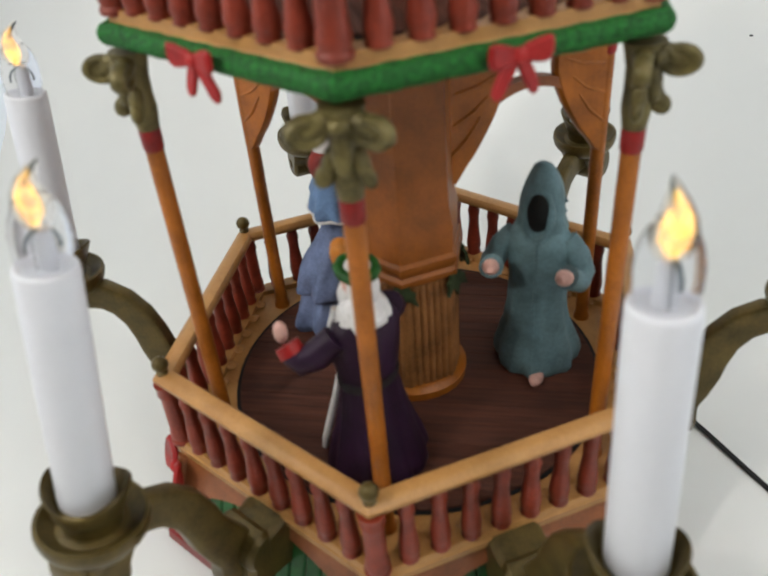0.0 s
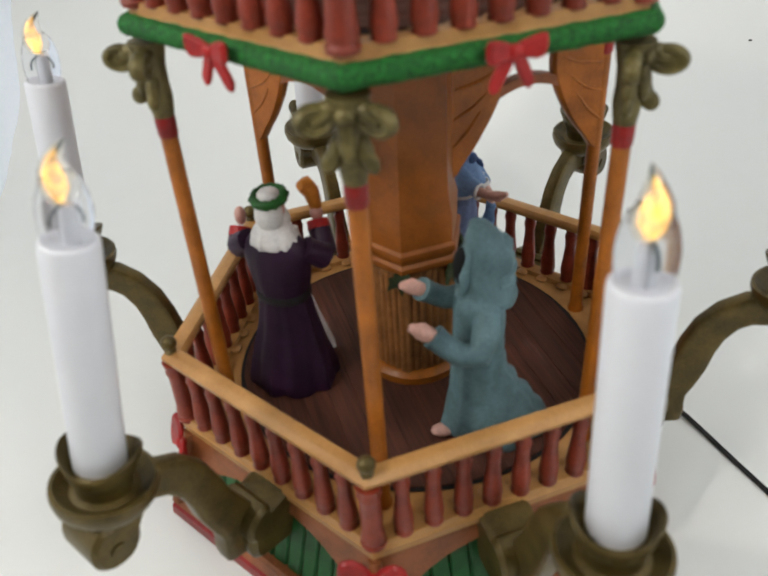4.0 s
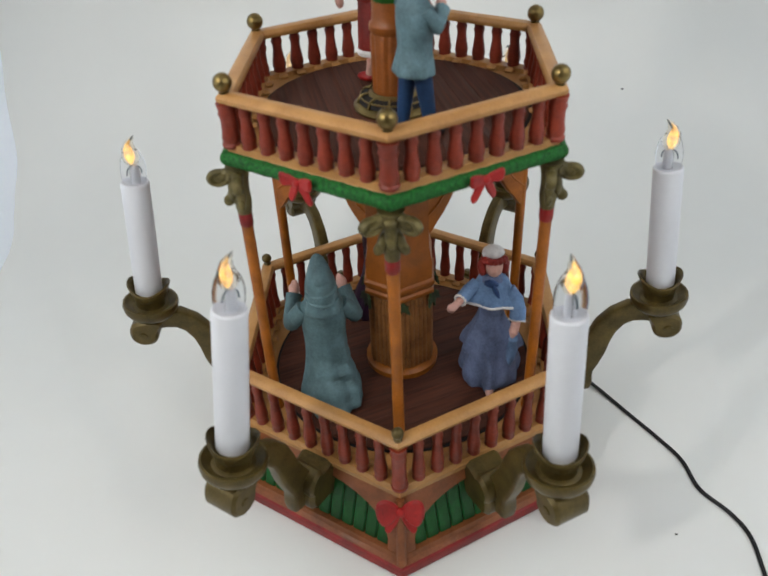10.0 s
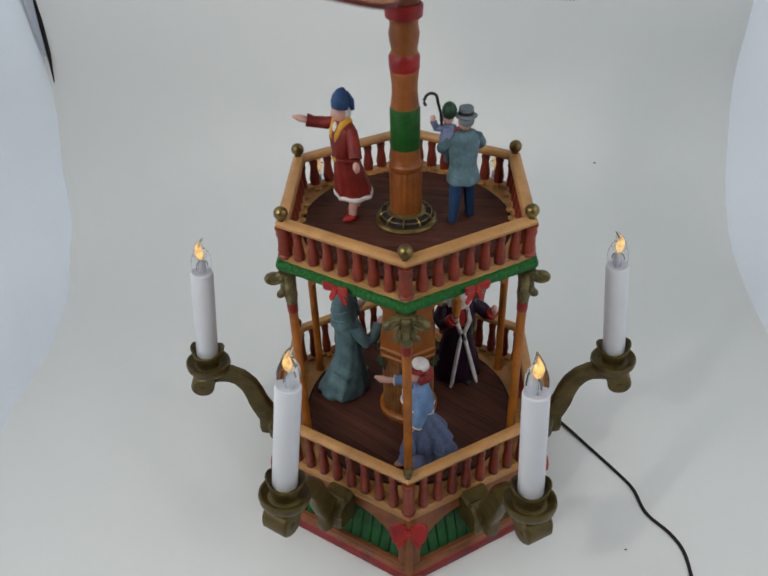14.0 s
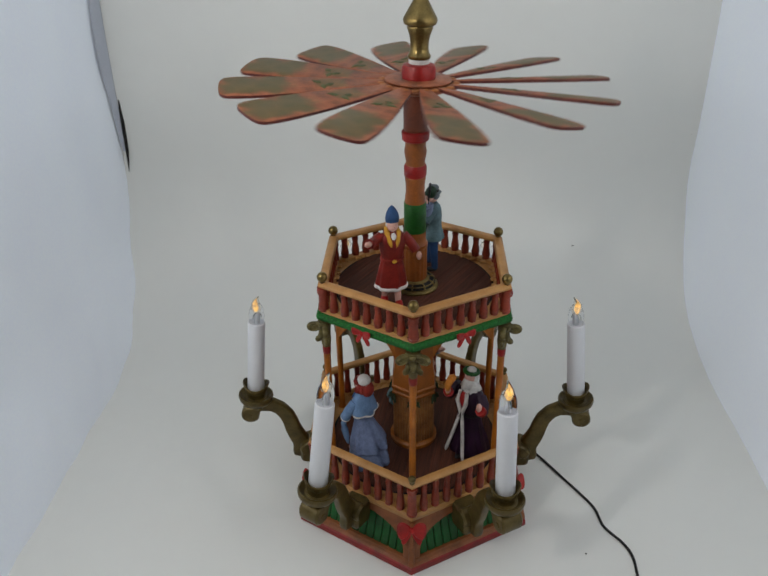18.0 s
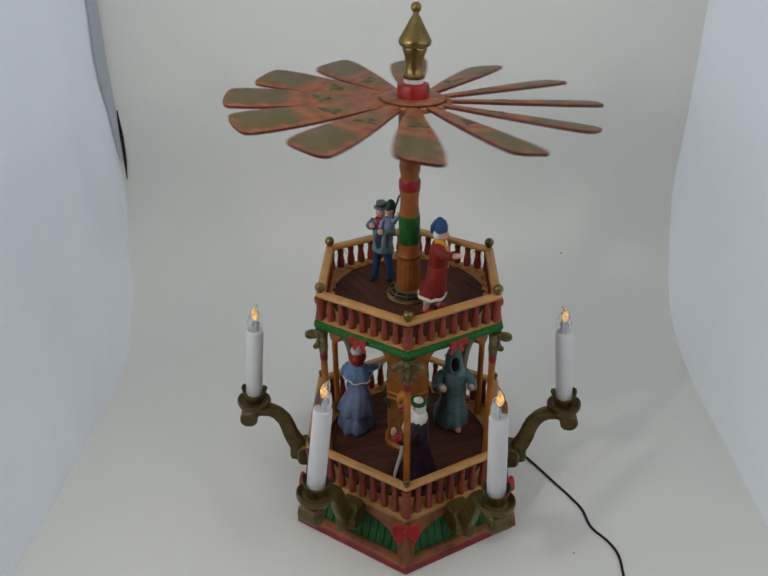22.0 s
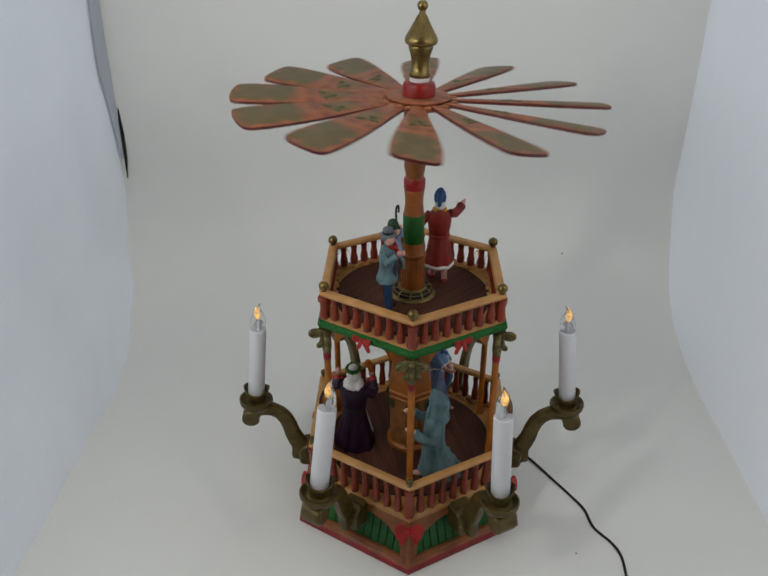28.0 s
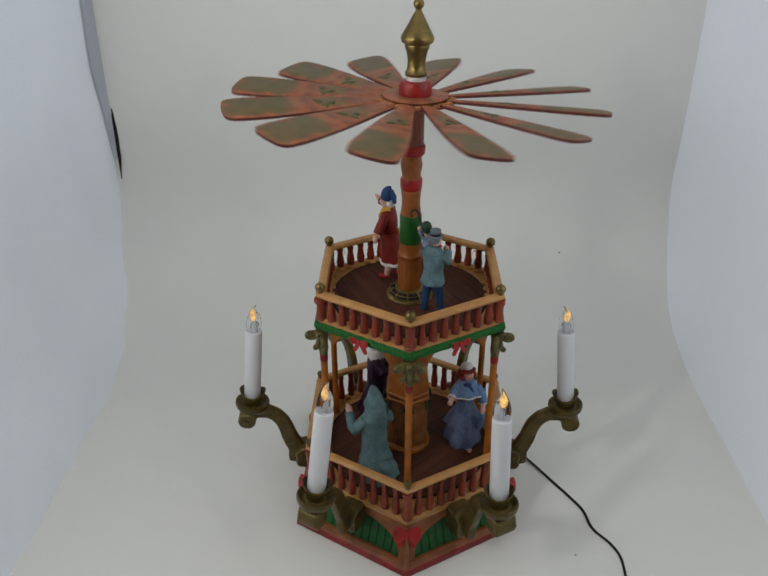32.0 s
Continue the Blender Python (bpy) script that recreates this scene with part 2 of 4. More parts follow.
class Shape:
    """Collects rings and faces with their materials, and becomes one mesh."""

    def __init__(self):
        self.v, self.f, self.mi, self.mats = [], [], [], []

    def slot(self, mat):
        if mat not in self.mats:
            self.mats.append(mat)
        return self.mats.index(mat)

    def loft(self, rings, mat, m=None, closed=True, caps=True):
        k, base, n = self.slot(mat), len(self.v), len(rings[0])
        for ring in rings:
            for p in ring:
                p = Vector(p)
                self.v.append(m @ p if m else p)
        for i in range(len(rings) - 1):
            for j in range(n if closed else n - 1):
                a, b = base + i * n + j, base + i * n + (j + 1) % n
                self.f.append((a, b, b + n, a + n))
                self.mi.append(k)
        if caps and closed:
            self.f.append(tuple(reversed(range(base, base + n))))
            self.f.append(tuple(range(base + (len(rings) - 1) * n, base + len(rings) * n)))
            self.mi += [k, k]
        return self

    def lathe(self, prof, mat, seg=24, m=None, wave=None, turn=0.0, squash=1.0, caps=True):
        rings = []
        for i, (r, z) in enumerate(prof):
            ring = []
            for j in range(seg):
                a = 2 * math.pi * j / seg + radians(turn)
                q = r + (wave[1] * math.cos(wave[0] * a) if wave and i in wave[2] else 0)
                dz = wave[3] * math.cos(wave[0] * a) if wave and i in wave[2] else 0
                ring.append((q * math.cos(a), q * squash * math.sin(a), z + dz))
            rings.append(ring)
        return self.loft(rings, mat, m, caps=caps)

    def tube(self, path, radii, mat, seg=12, m=None, flat=None, up=(0, 0, 1)):
        """A bent round bar, or a flat strap with flat=(half width, half thickness factors)."""
        pts = [Vector(p) for p in path]
        rings = []
        for i, p in enumerate(pts):
            t = (pts[min(i + 1, len(pts) - 1)] - pts[max(i - 1, 0)]).normalized()
            s = t.cross(Vector(up))
            s = s.normalized() if s.length > 1e-4 else Vector((1, 0, 0))
            n = s.cross(t)
            r = radii[i] if isinstance(radii, (list, tuple)) else radii
            ring = []
            for j in range(seg):
                a = 2 * math.pi * (j + 0.5) / seg
                ca, sa = math.cos(a), math.sin(a)
                if flat:  # rounded rectangle
                    ca, sa = (math.copysign(abs(c) ** 0.35, c) for c in (ca, sa))
                    ring.append(p + s * ca * flat[0] * (r if len(flat) > 2 else 1) + n * sa * r * flat[1])
                else:
                    ring.append(p + s * ca * r + n * sa * r)
            rings.append(ring)
        return self.loft(rings, mat, m)

    def ball(self, c, r, mat, m=None, seg=16, rows=10, tilt=None):
        r = (r, r, r) if isinstance(r, (int, float)) else r
        rings = []
        for i in range(rows + 1):
            b = -math.pi / 2 + math.pi * (0.04 + 0.92 * i / rows)
            rings.append([(r[0] * math.cos(b) * math.cos(2 * math.pi * j / seg), r[1] * math.cos(b) * math.sin(2 * math.pi * j / seg), r[2] * math.sin(b)) for j in range(seg)])
        mm = at(*c) @ (tilt or Matrix())
        return self.loft(rings, mat, (m @ mm) if m else mm)

    def plate(self, outline, depth, mat, m=None, bevel=0.0):
        """An outline in x and z given a depth in y, with its edges eased."""
        cx, cz = sum(p[0] for p in outline) / len(outline), sum(p[1] for p in outline) / len(outline)
        h = depth / 2

        def ring(y, inset):
            out = []
            for x, z in outline:
                d = math.hypot(x - cx, z - cz) or 1
                out.append((x - (x - cx) / d * inset, y, z - (z - cz) / d * inset))
            return out
        rings = [ring(-h, bevel), ring(-h + bevel, 0), ring(h - bevel, 0), ring(h, bevel)] if bevel else [ring(-h, 0), ring(h, 0)]
        return self.loft(rings, mat, m)

    def box(self, c, s, mat, m=None, bevel=0.4):
        x, y, z = (q / 2 for q in s)
        b = min(bevel, x * 0.9, y * 0.9, z * 0.9)
        rings = []
        for zz, i in ((-z, b), (-z + b, 0), (z - b, 0), (z, b)):
            X, Y = x - i, y - i
            rings.append([(-X + b, -Y, zz), (X - b, -Y, zz), (X, -Y + b, zz), (X, Y - b, zz), (X - b, Y, zz), (-X + b, Y, zz), (-X, Y - b, zz), (-X, -Y + b, zz)])
        mm = at(*c)
        return self.loft(rings, mat, (m @ mm) if m else mm)

    def side(self, prof, mat, a0, a1):
        """One side of a hexagonal ring: a closed profile of (corner radius, z), mitred at both corners."""
        return self.loft([[polar(r, a, z) for r, z in prof] for a in (a0, a1)], mat)

    def mesh(self, name, angle=38):
        me = bpy.data.meshes.new(name)
        me.from_pydata([p * U for p in self.v], [], self.f)
        for mt in self.mats:
            me.materials.append(mt)
        me.polygons.foreach_set("material_index", self.mi)
        me.polygons.foreach_set("use_smooth", [True] * len(self.f))
        bm = bmesh.new()
        bm.from_mesh(me)
        bmesh.ops.recalc_face_normals(bm, faces=bm.faces)
        bm.to_mesh(me)
        bm.free()
        me.set_sharp_from_angle(angle=radians(angle))
        return me


def part(name, shape, parent, label="", m=None):
    """One mesh object under a thing or a part; shape may be a mesh that is shared."""
    ob = new(name, shape if isinstance(shape, bpy.types.Mesh) else shape.mesh(name))
    ob.parent = parent
    if m is not None:
        ob.matrix_basis = Matrix.Translation(m.translation * U) @ m.to_3x3().to_4x4()
    return tagged(ob, label) if label else ob


def thing(name, label, category, group="", kind="", shape=None):
    ob = new(name, shape.mesh(name) if shape else None)
    return tagged(ob, label, category, group, kind)


HEX = (-90, -30, 30, 90, 150, 210)   # corners
FACES = (-60, 0, 60, 120, 180, 240)  # middles of the sides, each after its corner

# ---- the tent: sweep sheet, side cloths, top, front opening left open ----
def sweep_profile():
    pts = [(-620, 0), (-300, 0), (-100, 0), (30, 0), (85, 0)]
    cy, cz, r = 92.0, 148.0, 148.0
    pts += [(cy + r * math.sin(radians(a)), cz - r * math.cos(radians(a))) for a in range(4, 89, 7)]
    pts += [(241, 180), (243, 240), (247, 300), (251, 400), (254, 500)]
    return pts


def build_tent():
    s = Shape()
    rings = []
    for y, z in sweep_profile():
        f = min(1, max(0, (y - 20) / 230))
        row = []
        for i in range(33):
            u = i / 32
            x = -262 + u * 516
            w = 0.9 * noise.noise(Vector((x * 0.012, y * 0.012, z * 0.012))) * (1 if y > 60 else 0)
            low = max(0, 1 - z / 150)
            skew = 0.06 if x < 0 else 0.10 + 0.11 * low * min(1, max(0, (y - 60) / 60))
            row.append((x, y + skew * x * f + w, z + (w * 0.5 if z > 5 else 0)))
        rings.append(row)
    s.loft(rings, SHEET, closed=False)
    tagged(new("backdrop", s.mesh("backdrop", 60)), "smooth pale grey-white sweep sheet curving up behind", kind="structure")
    for name, sx, mt, label in (("wall_west", -1, CLOTH_L, "thin white tent cloth with soft creases, backlight put in as emission"), ("wall_east", 1, CLOTH_R, "thin white tent cloth, backlight put in as emission")):
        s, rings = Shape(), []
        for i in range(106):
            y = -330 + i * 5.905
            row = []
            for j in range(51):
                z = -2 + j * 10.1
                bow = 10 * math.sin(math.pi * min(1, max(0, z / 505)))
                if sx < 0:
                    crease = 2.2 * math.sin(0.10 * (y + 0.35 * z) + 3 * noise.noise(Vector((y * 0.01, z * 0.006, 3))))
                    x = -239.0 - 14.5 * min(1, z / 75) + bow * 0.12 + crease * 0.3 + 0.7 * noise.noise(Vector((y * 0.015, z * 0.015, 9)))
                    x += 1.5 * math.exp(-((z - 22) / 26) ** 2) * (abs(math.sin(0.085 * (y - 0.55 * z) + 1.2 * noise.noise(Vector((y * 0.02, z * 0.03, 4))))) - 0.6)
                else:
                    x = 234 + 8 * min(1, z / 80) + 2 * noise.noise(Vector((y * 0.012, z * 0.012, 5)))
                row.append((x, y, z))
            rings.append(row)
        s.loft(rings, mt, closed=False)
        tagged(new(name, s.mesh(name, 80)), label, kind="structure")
    # top cloth is out of view, added with emission to light the sheet
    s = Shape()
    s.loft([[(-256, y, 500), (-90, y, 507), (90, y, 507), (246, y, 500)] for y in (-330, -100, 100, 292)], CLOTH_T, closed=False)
    tagged(new("ceiling", s.mesh("ceiling", 80)), "unseen white tent cloth overhead, with emission of its own", kind="structure")
    # seam where the sheet leaves the side cloth
    s = Shape()
    s.tube([(-248.0, 222, 132), (-247.6, 225, 150), (-247.6, 227, 172), (-247.6, 228, 192), (-248.0, 230, 208)], [0.3, 1.3, 1.9, 1.3, 0.3], DARK, seg=8)
    tagged(new("trim", s.mesh("trim")), "dark open seam between cloth and sheet", kind="structure")
    s, rows = Shape(), []
    for k in range(30):  # loose hem of the side cloth beside the seam
        z = 150 + k * 10
        w = 17 * min(1, (z - 146) / 75) + 0.8 * math.sin(k * 0.9)
        y = 224 + 0.05 * (z - 150) + 0.8 * math.sin(k * 0.5)
        rows.append([(-250.5, y - w, z), (-249.2 + 0.5 * math.sin(k * 0.7), y - w * 0.5, z), (-248.6, y, z), (-250.6, y + 0.6, z)])
    s.loft(rows, HEM, closed=False)
    tagged(new("trim", s.mesh("trim")), "loose grey hem of the tent cloth", kind="structure")
    # specks of dirt on the sheet
    for (x, y, z), r in (((139, 230, 60), 1.1), ((236, 264, 152), 1.1), ((105, -62, 0.2), 0.7)):
        s = Shape()
        s.ball((x, y, z), (r, r * 0.6, r * 0.5), SPECK, seg=8, rows=5)
        thing("dirt_speck", "tiny dark speck lying on the white sheet", "speck", "specks on the sheet", shape=s)


build_tent()


# ---- the candle pyramid ----
pyramid = thing("christmas_pyramid", "two-storey painted hexagonal Christmas pyramid with gold candle arms", "pyramid")


def build_base():
    s = Shape()
    s.lathe([(80, 0.0), (81.6, 0.3), (82.0, 1.2), (81.6, 4.4), (80.8, 5.0)], EDGE, 6, turn=30)
    plinth = part("plinth", s, pyramid, "red-edged hexagonal plinth")
    s = Shape()
    s.lathe([(80.8, 4.9), (80.0, 5.6), (77.4, 7.2), (70, 7.3)], TERRA, 6, turn=30)
    part("plinth_top", s, plinth, "terracotta sloping top of the plinth")
    plank = Shape()
    plank.box((0, 0, 0), (5.1, 1.2, 22.5), PLANK, bevel=0.7)
    plank_mesh = plank.mesh("plank")
    lean = math.atan2(7.4, 26.6)
    for i, fa in enumerate(FACES):
        a0, a1 = HEX[i], HEX[(i + 1) % 6]
        # x along the face, -y outward, z up the leaning wall from its foot
        m = rz(fa + 90) @ at(0, -78.9 * math.cos(radians(30)), 6.4) @ Matrix.Rotation(-lean, 4, "X")
        s = Shape()
        s.side([(64, 30.4), (71.3, 30.4), (70.4, 33.0), (64, 33.0)], TERRA, a0, a1)
        arc = [(33.0 * math.cos(radians(q)), 2.6 + 20.6 * math.sin(radians(q)) ** 0.8) for q in range(0, 181, 9)]
        rim = [(39.2 - 4.2 * z / 27.6, z) for z in [k * 25.2 / 10 for k in range(11)]]
        n = len(arc)
        outer = rim[1:10] + [(rim[10][0] * (1 - k / 2.0), 25.2) for k in range(0, 1)] + [(34.0, 25.2), (0, 25.2), (-34.0, 25.2)] + [(-x, z) for x, z in reversed(rim[1:10])]
        outer = outer[:n] if len(outer) >= n else outer + [outer[-1]] * (n - len(outer))
        outer[-1] = (-rim[1][0], rim[1][1])
        s.loft([[(q[0], y, q[1]) for q, y in ((arc[k], 0), (arc[k], 3.0), (outer[k], 3.0), (outer[k], 0))] for k in range(n)], TERRA, m)
        s.side([(66, 6.0), (79.0, 6.0), (78.4, 8.7), (66, 8.7)], TERRA, a0, a1)
        wall = part("wall", s, pyramid)
        for k in range(12):
            x = -29.4 + k * 5.35
            part("plank", plank_mesh, wall, m=m @ at(x, 2.3, 13.2))
    for a in HEX:
        s = Shape()
        s.tube([polar(79.4, a, 6.2), polar(75, a, 19), polar(70.6, a, 32)], [1.9, 1.8, 1.7], TERRA, seg=10)
        part("corner_strip", s, pyramid)
    # bows on the corners
    for a in HEX:
        part("bow", bow_shape(1.34), pyramid, "red painted ribbon bow", rz(a + 90) @ at(0, -73.2, 28.6) @ Matrix.Rotation(-0.28, 4, "X"))


def rounded(outline, n=4):
    """The same closed outline with its corners rounded."""
    out, k = [], len(outline)
    for i in range(k):
        a, b, c, d = (Vector(outline[(i + j) % k]) for j in (-1, 0, 1, 2))
        for q in range(n):
            t = q / n
            p = 0.5 * ((2 * b) + (c - a) * t + (2 * a - 5 * b + 4 * c - d) * t * t + (3 * b - a - 3 * c + d) * t ** 3)
            out.append((p.x, p.y))
    return out


def bow_shape(scale=1.0, flat=False):
    """A ribbon bow: hanging loops, or flat ones that spread sideways."""
    s = Shape()
    for sx in (-1, 1):
        loop = [(0.3 * sx, 0.9), (1.8 * sx, 3.0), (4.2 * sx, 4.2), (6.0 * sx, 3.6), (6.6 * sx, 1.4), (6.2 * sx, -1.6), (4.8 * sx, -4.0), (2.6 * sx, -3.4), (0.4 * sx, -1.0)]
        if flat:
            loop = [(0.3 * sx, 0.9), (2.2 * sx, 2.0), (4.8 * sx, 2.7), (5.9 * sx, 2.2), (5.9 * sx, -0.4), (4.8 * sx, -1.6), (2.2 * sx, -1.4), (0.4 * sx, -0.9)]
        s.plate(rounded([(x * scale, z * scale) for x, z in loop]), 1.5 * scale, RED, Matrix.Rotation(radians(-12 * sx), 4, "Z"), 0.6 * scale)
        tail = [(0.2 * sx, -0.4), (2.4 * sx, -1.4), (4.4 * sx, -5.6), (3.6 * sx, -7.4), (2.2 * sx, -6.2), (0.2 * sx, -2.4)]
        s.plate(rounded([(x * scale, z * scale) for x, z in tail]), 1.1 * scale, RED, Matrix.Rotation(radians(8 * sx), 4, "Z"), 0.4 * scale)
    s.ball((0, -0.6 * scale, 0), (1.4 * scale, 1.1 * scale, 1.5 * scale), RED, seg=10, rows=6)
    return s.mesh("bow", 28)


def spindle_mesh(h):
    s = Shape()
    k = h / 20
    s.lathe([(2.2, 0), (2.45, 0.6 * k), (2.1, 1.5 * k), (2.4, 2.8 * k), (2.5, 4.6 * k), (2.1, 8.5 * k), (1.7, 12.5 * k), (1.75, 15.0 * k), (2.1, 17.0 * k), (1.7, 18.4 * k), (2.0, 20 * k)], BRICK, 12)
    return s.mesh("spindle", 60)


def build_storey(r, z0, z1, count, deck_r, disc_r, ball_r, ball_z, name):
    """Deck, six rails with spindles, corner posts and gold balls."""
    s = Shape()
    s.lathe([(deck_r - 3, z0 - 3.6), (deck_r, z0 - 3.2), (deck_r + 0.3, z0 - 0.7), (deck_r - 0.4, z0), (disc_r + 1.0, z0)], TAN, 6, turn=30)
    deck = part(name + "_deck", s, pyramid, "tan painted hexagonal deck")
    s = Shape()
    s.lathe([(disc_r + 0.55, z0 + 0.05), (disc_r + 0.55, z0 + 0.3), (disc_r - 1, z0 + 0.3), (disc_r - 1, z0 + 0.05)], DARK, 64)
    part("gap_ring", s, deck, "dark gap round the turntable")
    s = Shape()
    s.lathe([(r - 3.4, z0 - 0.5), (r - 3.2, z0 + 1.6), (r - 1, z0 + 1.9), (r + 1.6, z0 + 1.8), (deck_r - 0.2, z0 + 1.0), (deck_r, z0 - 0.6), (deck_r - 2, z0 - 0.7)], TAN, 6, turn=30, caps=False)
    part("bottom_rail", s, deck, "tan painted bottom rail")
    mesh = spindle_mesh(z1 - z0 - 4.6)
    bead = Shape()
    bead.box((-3.4, 0, 0.8), (3.4, 3.6, 1.6), TAN, bevel=0.6)
    bead_mesh = bead.mesh("foot_block")
    for i in range(6):
        a0, a1 = HEX[i], HEX[(i + 1) % 6]
        s = Shape()
        t, w = z1, 3.1
        s.side([(r - w + 0.2, t - 3.0), (r - w - 0.3, t - 2.2), (r - w - 0.2, t - 1.0), (r - w + 0.6, t - 0.15), (r, t + 0.15), (r + w - 1.3, t - 0.2), (r + w - 0.2, t - 1.2), (r + w - 0.3, t - 2.3), (r + w - 1.0, t - 3.0)], TAN, a0, a1)
        rail = part("railing", s, pyramid, "tan top rail over brick-red spindles")
        p0, p1 = polar(r, a0), polar(r, a1)
        for k in range(count):
            p = p0.lerp(p1, (k + 1) / (count + 1))
            part("spindle", mesh, rail, m=at(p.x, p.y, z0 + 1.5) @ rz(k * 37 + i * 11))
            part("foot_block", bead_mesh, rail, m=at(p.x, p.y, z0 - 0.1) @ rz((a0 + a1 if i != 5 else 480) / 2))
    for a in HEX:
        p = polar(r, a)
        s = Shape()
        s.lathe([(3.0, z0 + 0.8), (3.2, z0 + 1.8), (2.7, z0 + 2.4), (3.0, z0 + 4), (2.6, z0 + 6), (2.5, z1 - 8), (3.0, z1 - 6.5), (2.6, z1 - 5.4), (3.2, z1 - 3.2)], BRICK, 14, at(p.x, p.y, 0))
        post = part("corner_post", s, pyramid)
        s = Shape()
        s.lathe([(1.5, z1 - 0.2), (1.6, z1 + 0.5), (1.0, ball_z - ball_r * 0.9)], OLIVE, 12, at(p.x, p.y, 0))
        s.ball((p.x, p.y, ball_z), ball_r, BRASS if ball_r > 2.6 else OLIVE, seg=18, rows=12)
        part("ball_knob", s, post, "gold ball on the corner")
    return deck


def volute(direction):
    """A smooth round scroll on a short stalk at the top of a column, with a leaf tip below it."""
    s = Shape()
    s.tube([(0.4, 0, 140.6), (2.4, 0, 141.4), (4.4, 0, 141.0), (6.0, 0, 139.8)], [1.6, 1.9, 1.9, 1.5], LEAFGOLD, seg=14)
    face = Matrix.Rotation(radians(90), 4, "X")
    s.lathe([(0.3, -1.3), (0.9, -1.25), (1.3, -0.8), (1.9, -0.85), (2.5, -1.5), (3.3, -1.5), (3.9, -0.8), (4.0, 0), (3.9, 0.8), (3.3, 1.5), (2.5, 1.5), (1.9, 0.85), (1.3, 0.8), (0.9, 1.25), (0.3, 1.3)], LEAFGOLD, 32, at(6.4, 0, 139.8) @ face, squash=0.74)
    s.ball((2.9, 0, 134.0), (1.5, 1.7, 3.4), LEAFGOLD, seg=14, rows=10, tilt=Matrix.Rotation(radians(-24), 4, "Y"))
    s.ball((4.1, 0, 131.6), (1.9, 1.3, 2.3), LEAFGOLD, seg=14, rows=10, tilt=Matrix.Rotation(radians(-35), 4, "Y"))
    s.v = [rz(direction) @ p for p in s.v]
    return s


def build_columns():
    for a in HEX:
        c = polar(57.0, a)
        base = at(c.x, c.y, 0) @ rz(a)
        s = Shape()
        s.lathe([(2.5, 36), (2.5, 38), (2.0, 39.5), (1.95, 80), (2.0, 122)], ORANGE, 16, base)
        col = part("column", s, pyramid, "slim orange wooden column")
        s = Shape()
        s.lathe([(2.0, 121.7), (2.3, 122.2), (2.35, 126.2), (2.1, 126.8)], EDGE, 16, base)
        part("red_band", s, col)
        s = Shape()
        s.lathe([(2.3, 126.6), (2.6, 128.6), (2.9, 131), (2.7, 134), (2.8, 138), (3.4, 141), (4.0, 143.4)], LEAFGOLD, 20, base)
        s.ball((2.6, 0, 136.4), (1.5, 1.9, 4.6), LEAFGOLD, base, seg=14, rows=10, tilt=Matrix.Rotation(radians(-8), 4, "Y"))
        s.ball((3.2, 0, 140.6), (1.5, 2.2, 1.5), LEAFGOLD, base, seg=12, rows=8)
        cap = part("capital", s, col, "antique gold leaf capital")
        turn, spread = {210: (22, 45), -30: (-22, 45)}.get(a, (0, 60))
        for q in (turn - spread, turn + spread):
            v = volute(q)
            v.v = [base @ p for p in v.v]
            part("scroll", v, cap)
    for a in (30, 150):  # arched brackets between the middle drum and the rear columns
        s = Shape()
        m = rz(a)
        arch = [(34.5 + 23.5 * math.cos(radians(q)), 94.5 + 25.5 * math.sin(radians(q))) for q in range(12, 169, 6)]
        arch += [(34.5 + 20.5 * math.cos(radians(q)), 94.5 + 23.0 * math.sin(radians(q))) for q in range(168, 11, -6)]
        n = len(arch) // 2
        s.loft([[(x0, y, z0) for (x0, z0), y in ((arch[i], -1.6), (arch[i], 1.6), (arch[-1 - i], 1.6), (arch[-1 - i], -1.6))] for i in range(n)], TERRA, m)
        for sx, cx in ((1, 48.0), (-1, 20.6)):
            lobe = [(cx + sx * x, z) for x, z in ((9.8, 96), (4.0, 100), (-0.6, 106), (-4.6, 113), (-6.8, 120), (-6.4, 126.5), (-2.8, 130.6), (3.0, 131.3), (9.8, 129))]
            s.plate(rounded(lobe), 3.6, ORANGE, m, 0.9)
            for q in range(3):  # shallow carved veins
                vein = [(cx + sx * (8.6 - q * 0.6), 104 + q * 8), (cx + sx * (4.0 - q * 1.6), 108 + q * 6.5), (cx + sx * (0.4 - q * 2.2), 113 + q * 5.0)]
                for y in (-1.8, 1.8):
                    s.tube([(x, y, z) for x, z in vein], [0.35, 0.5, 0.25], ORANGE, seg=6, m=m, up=(0, 1, 0))
        part("bracket", s, pyramid, "carved wooden arched bracket")


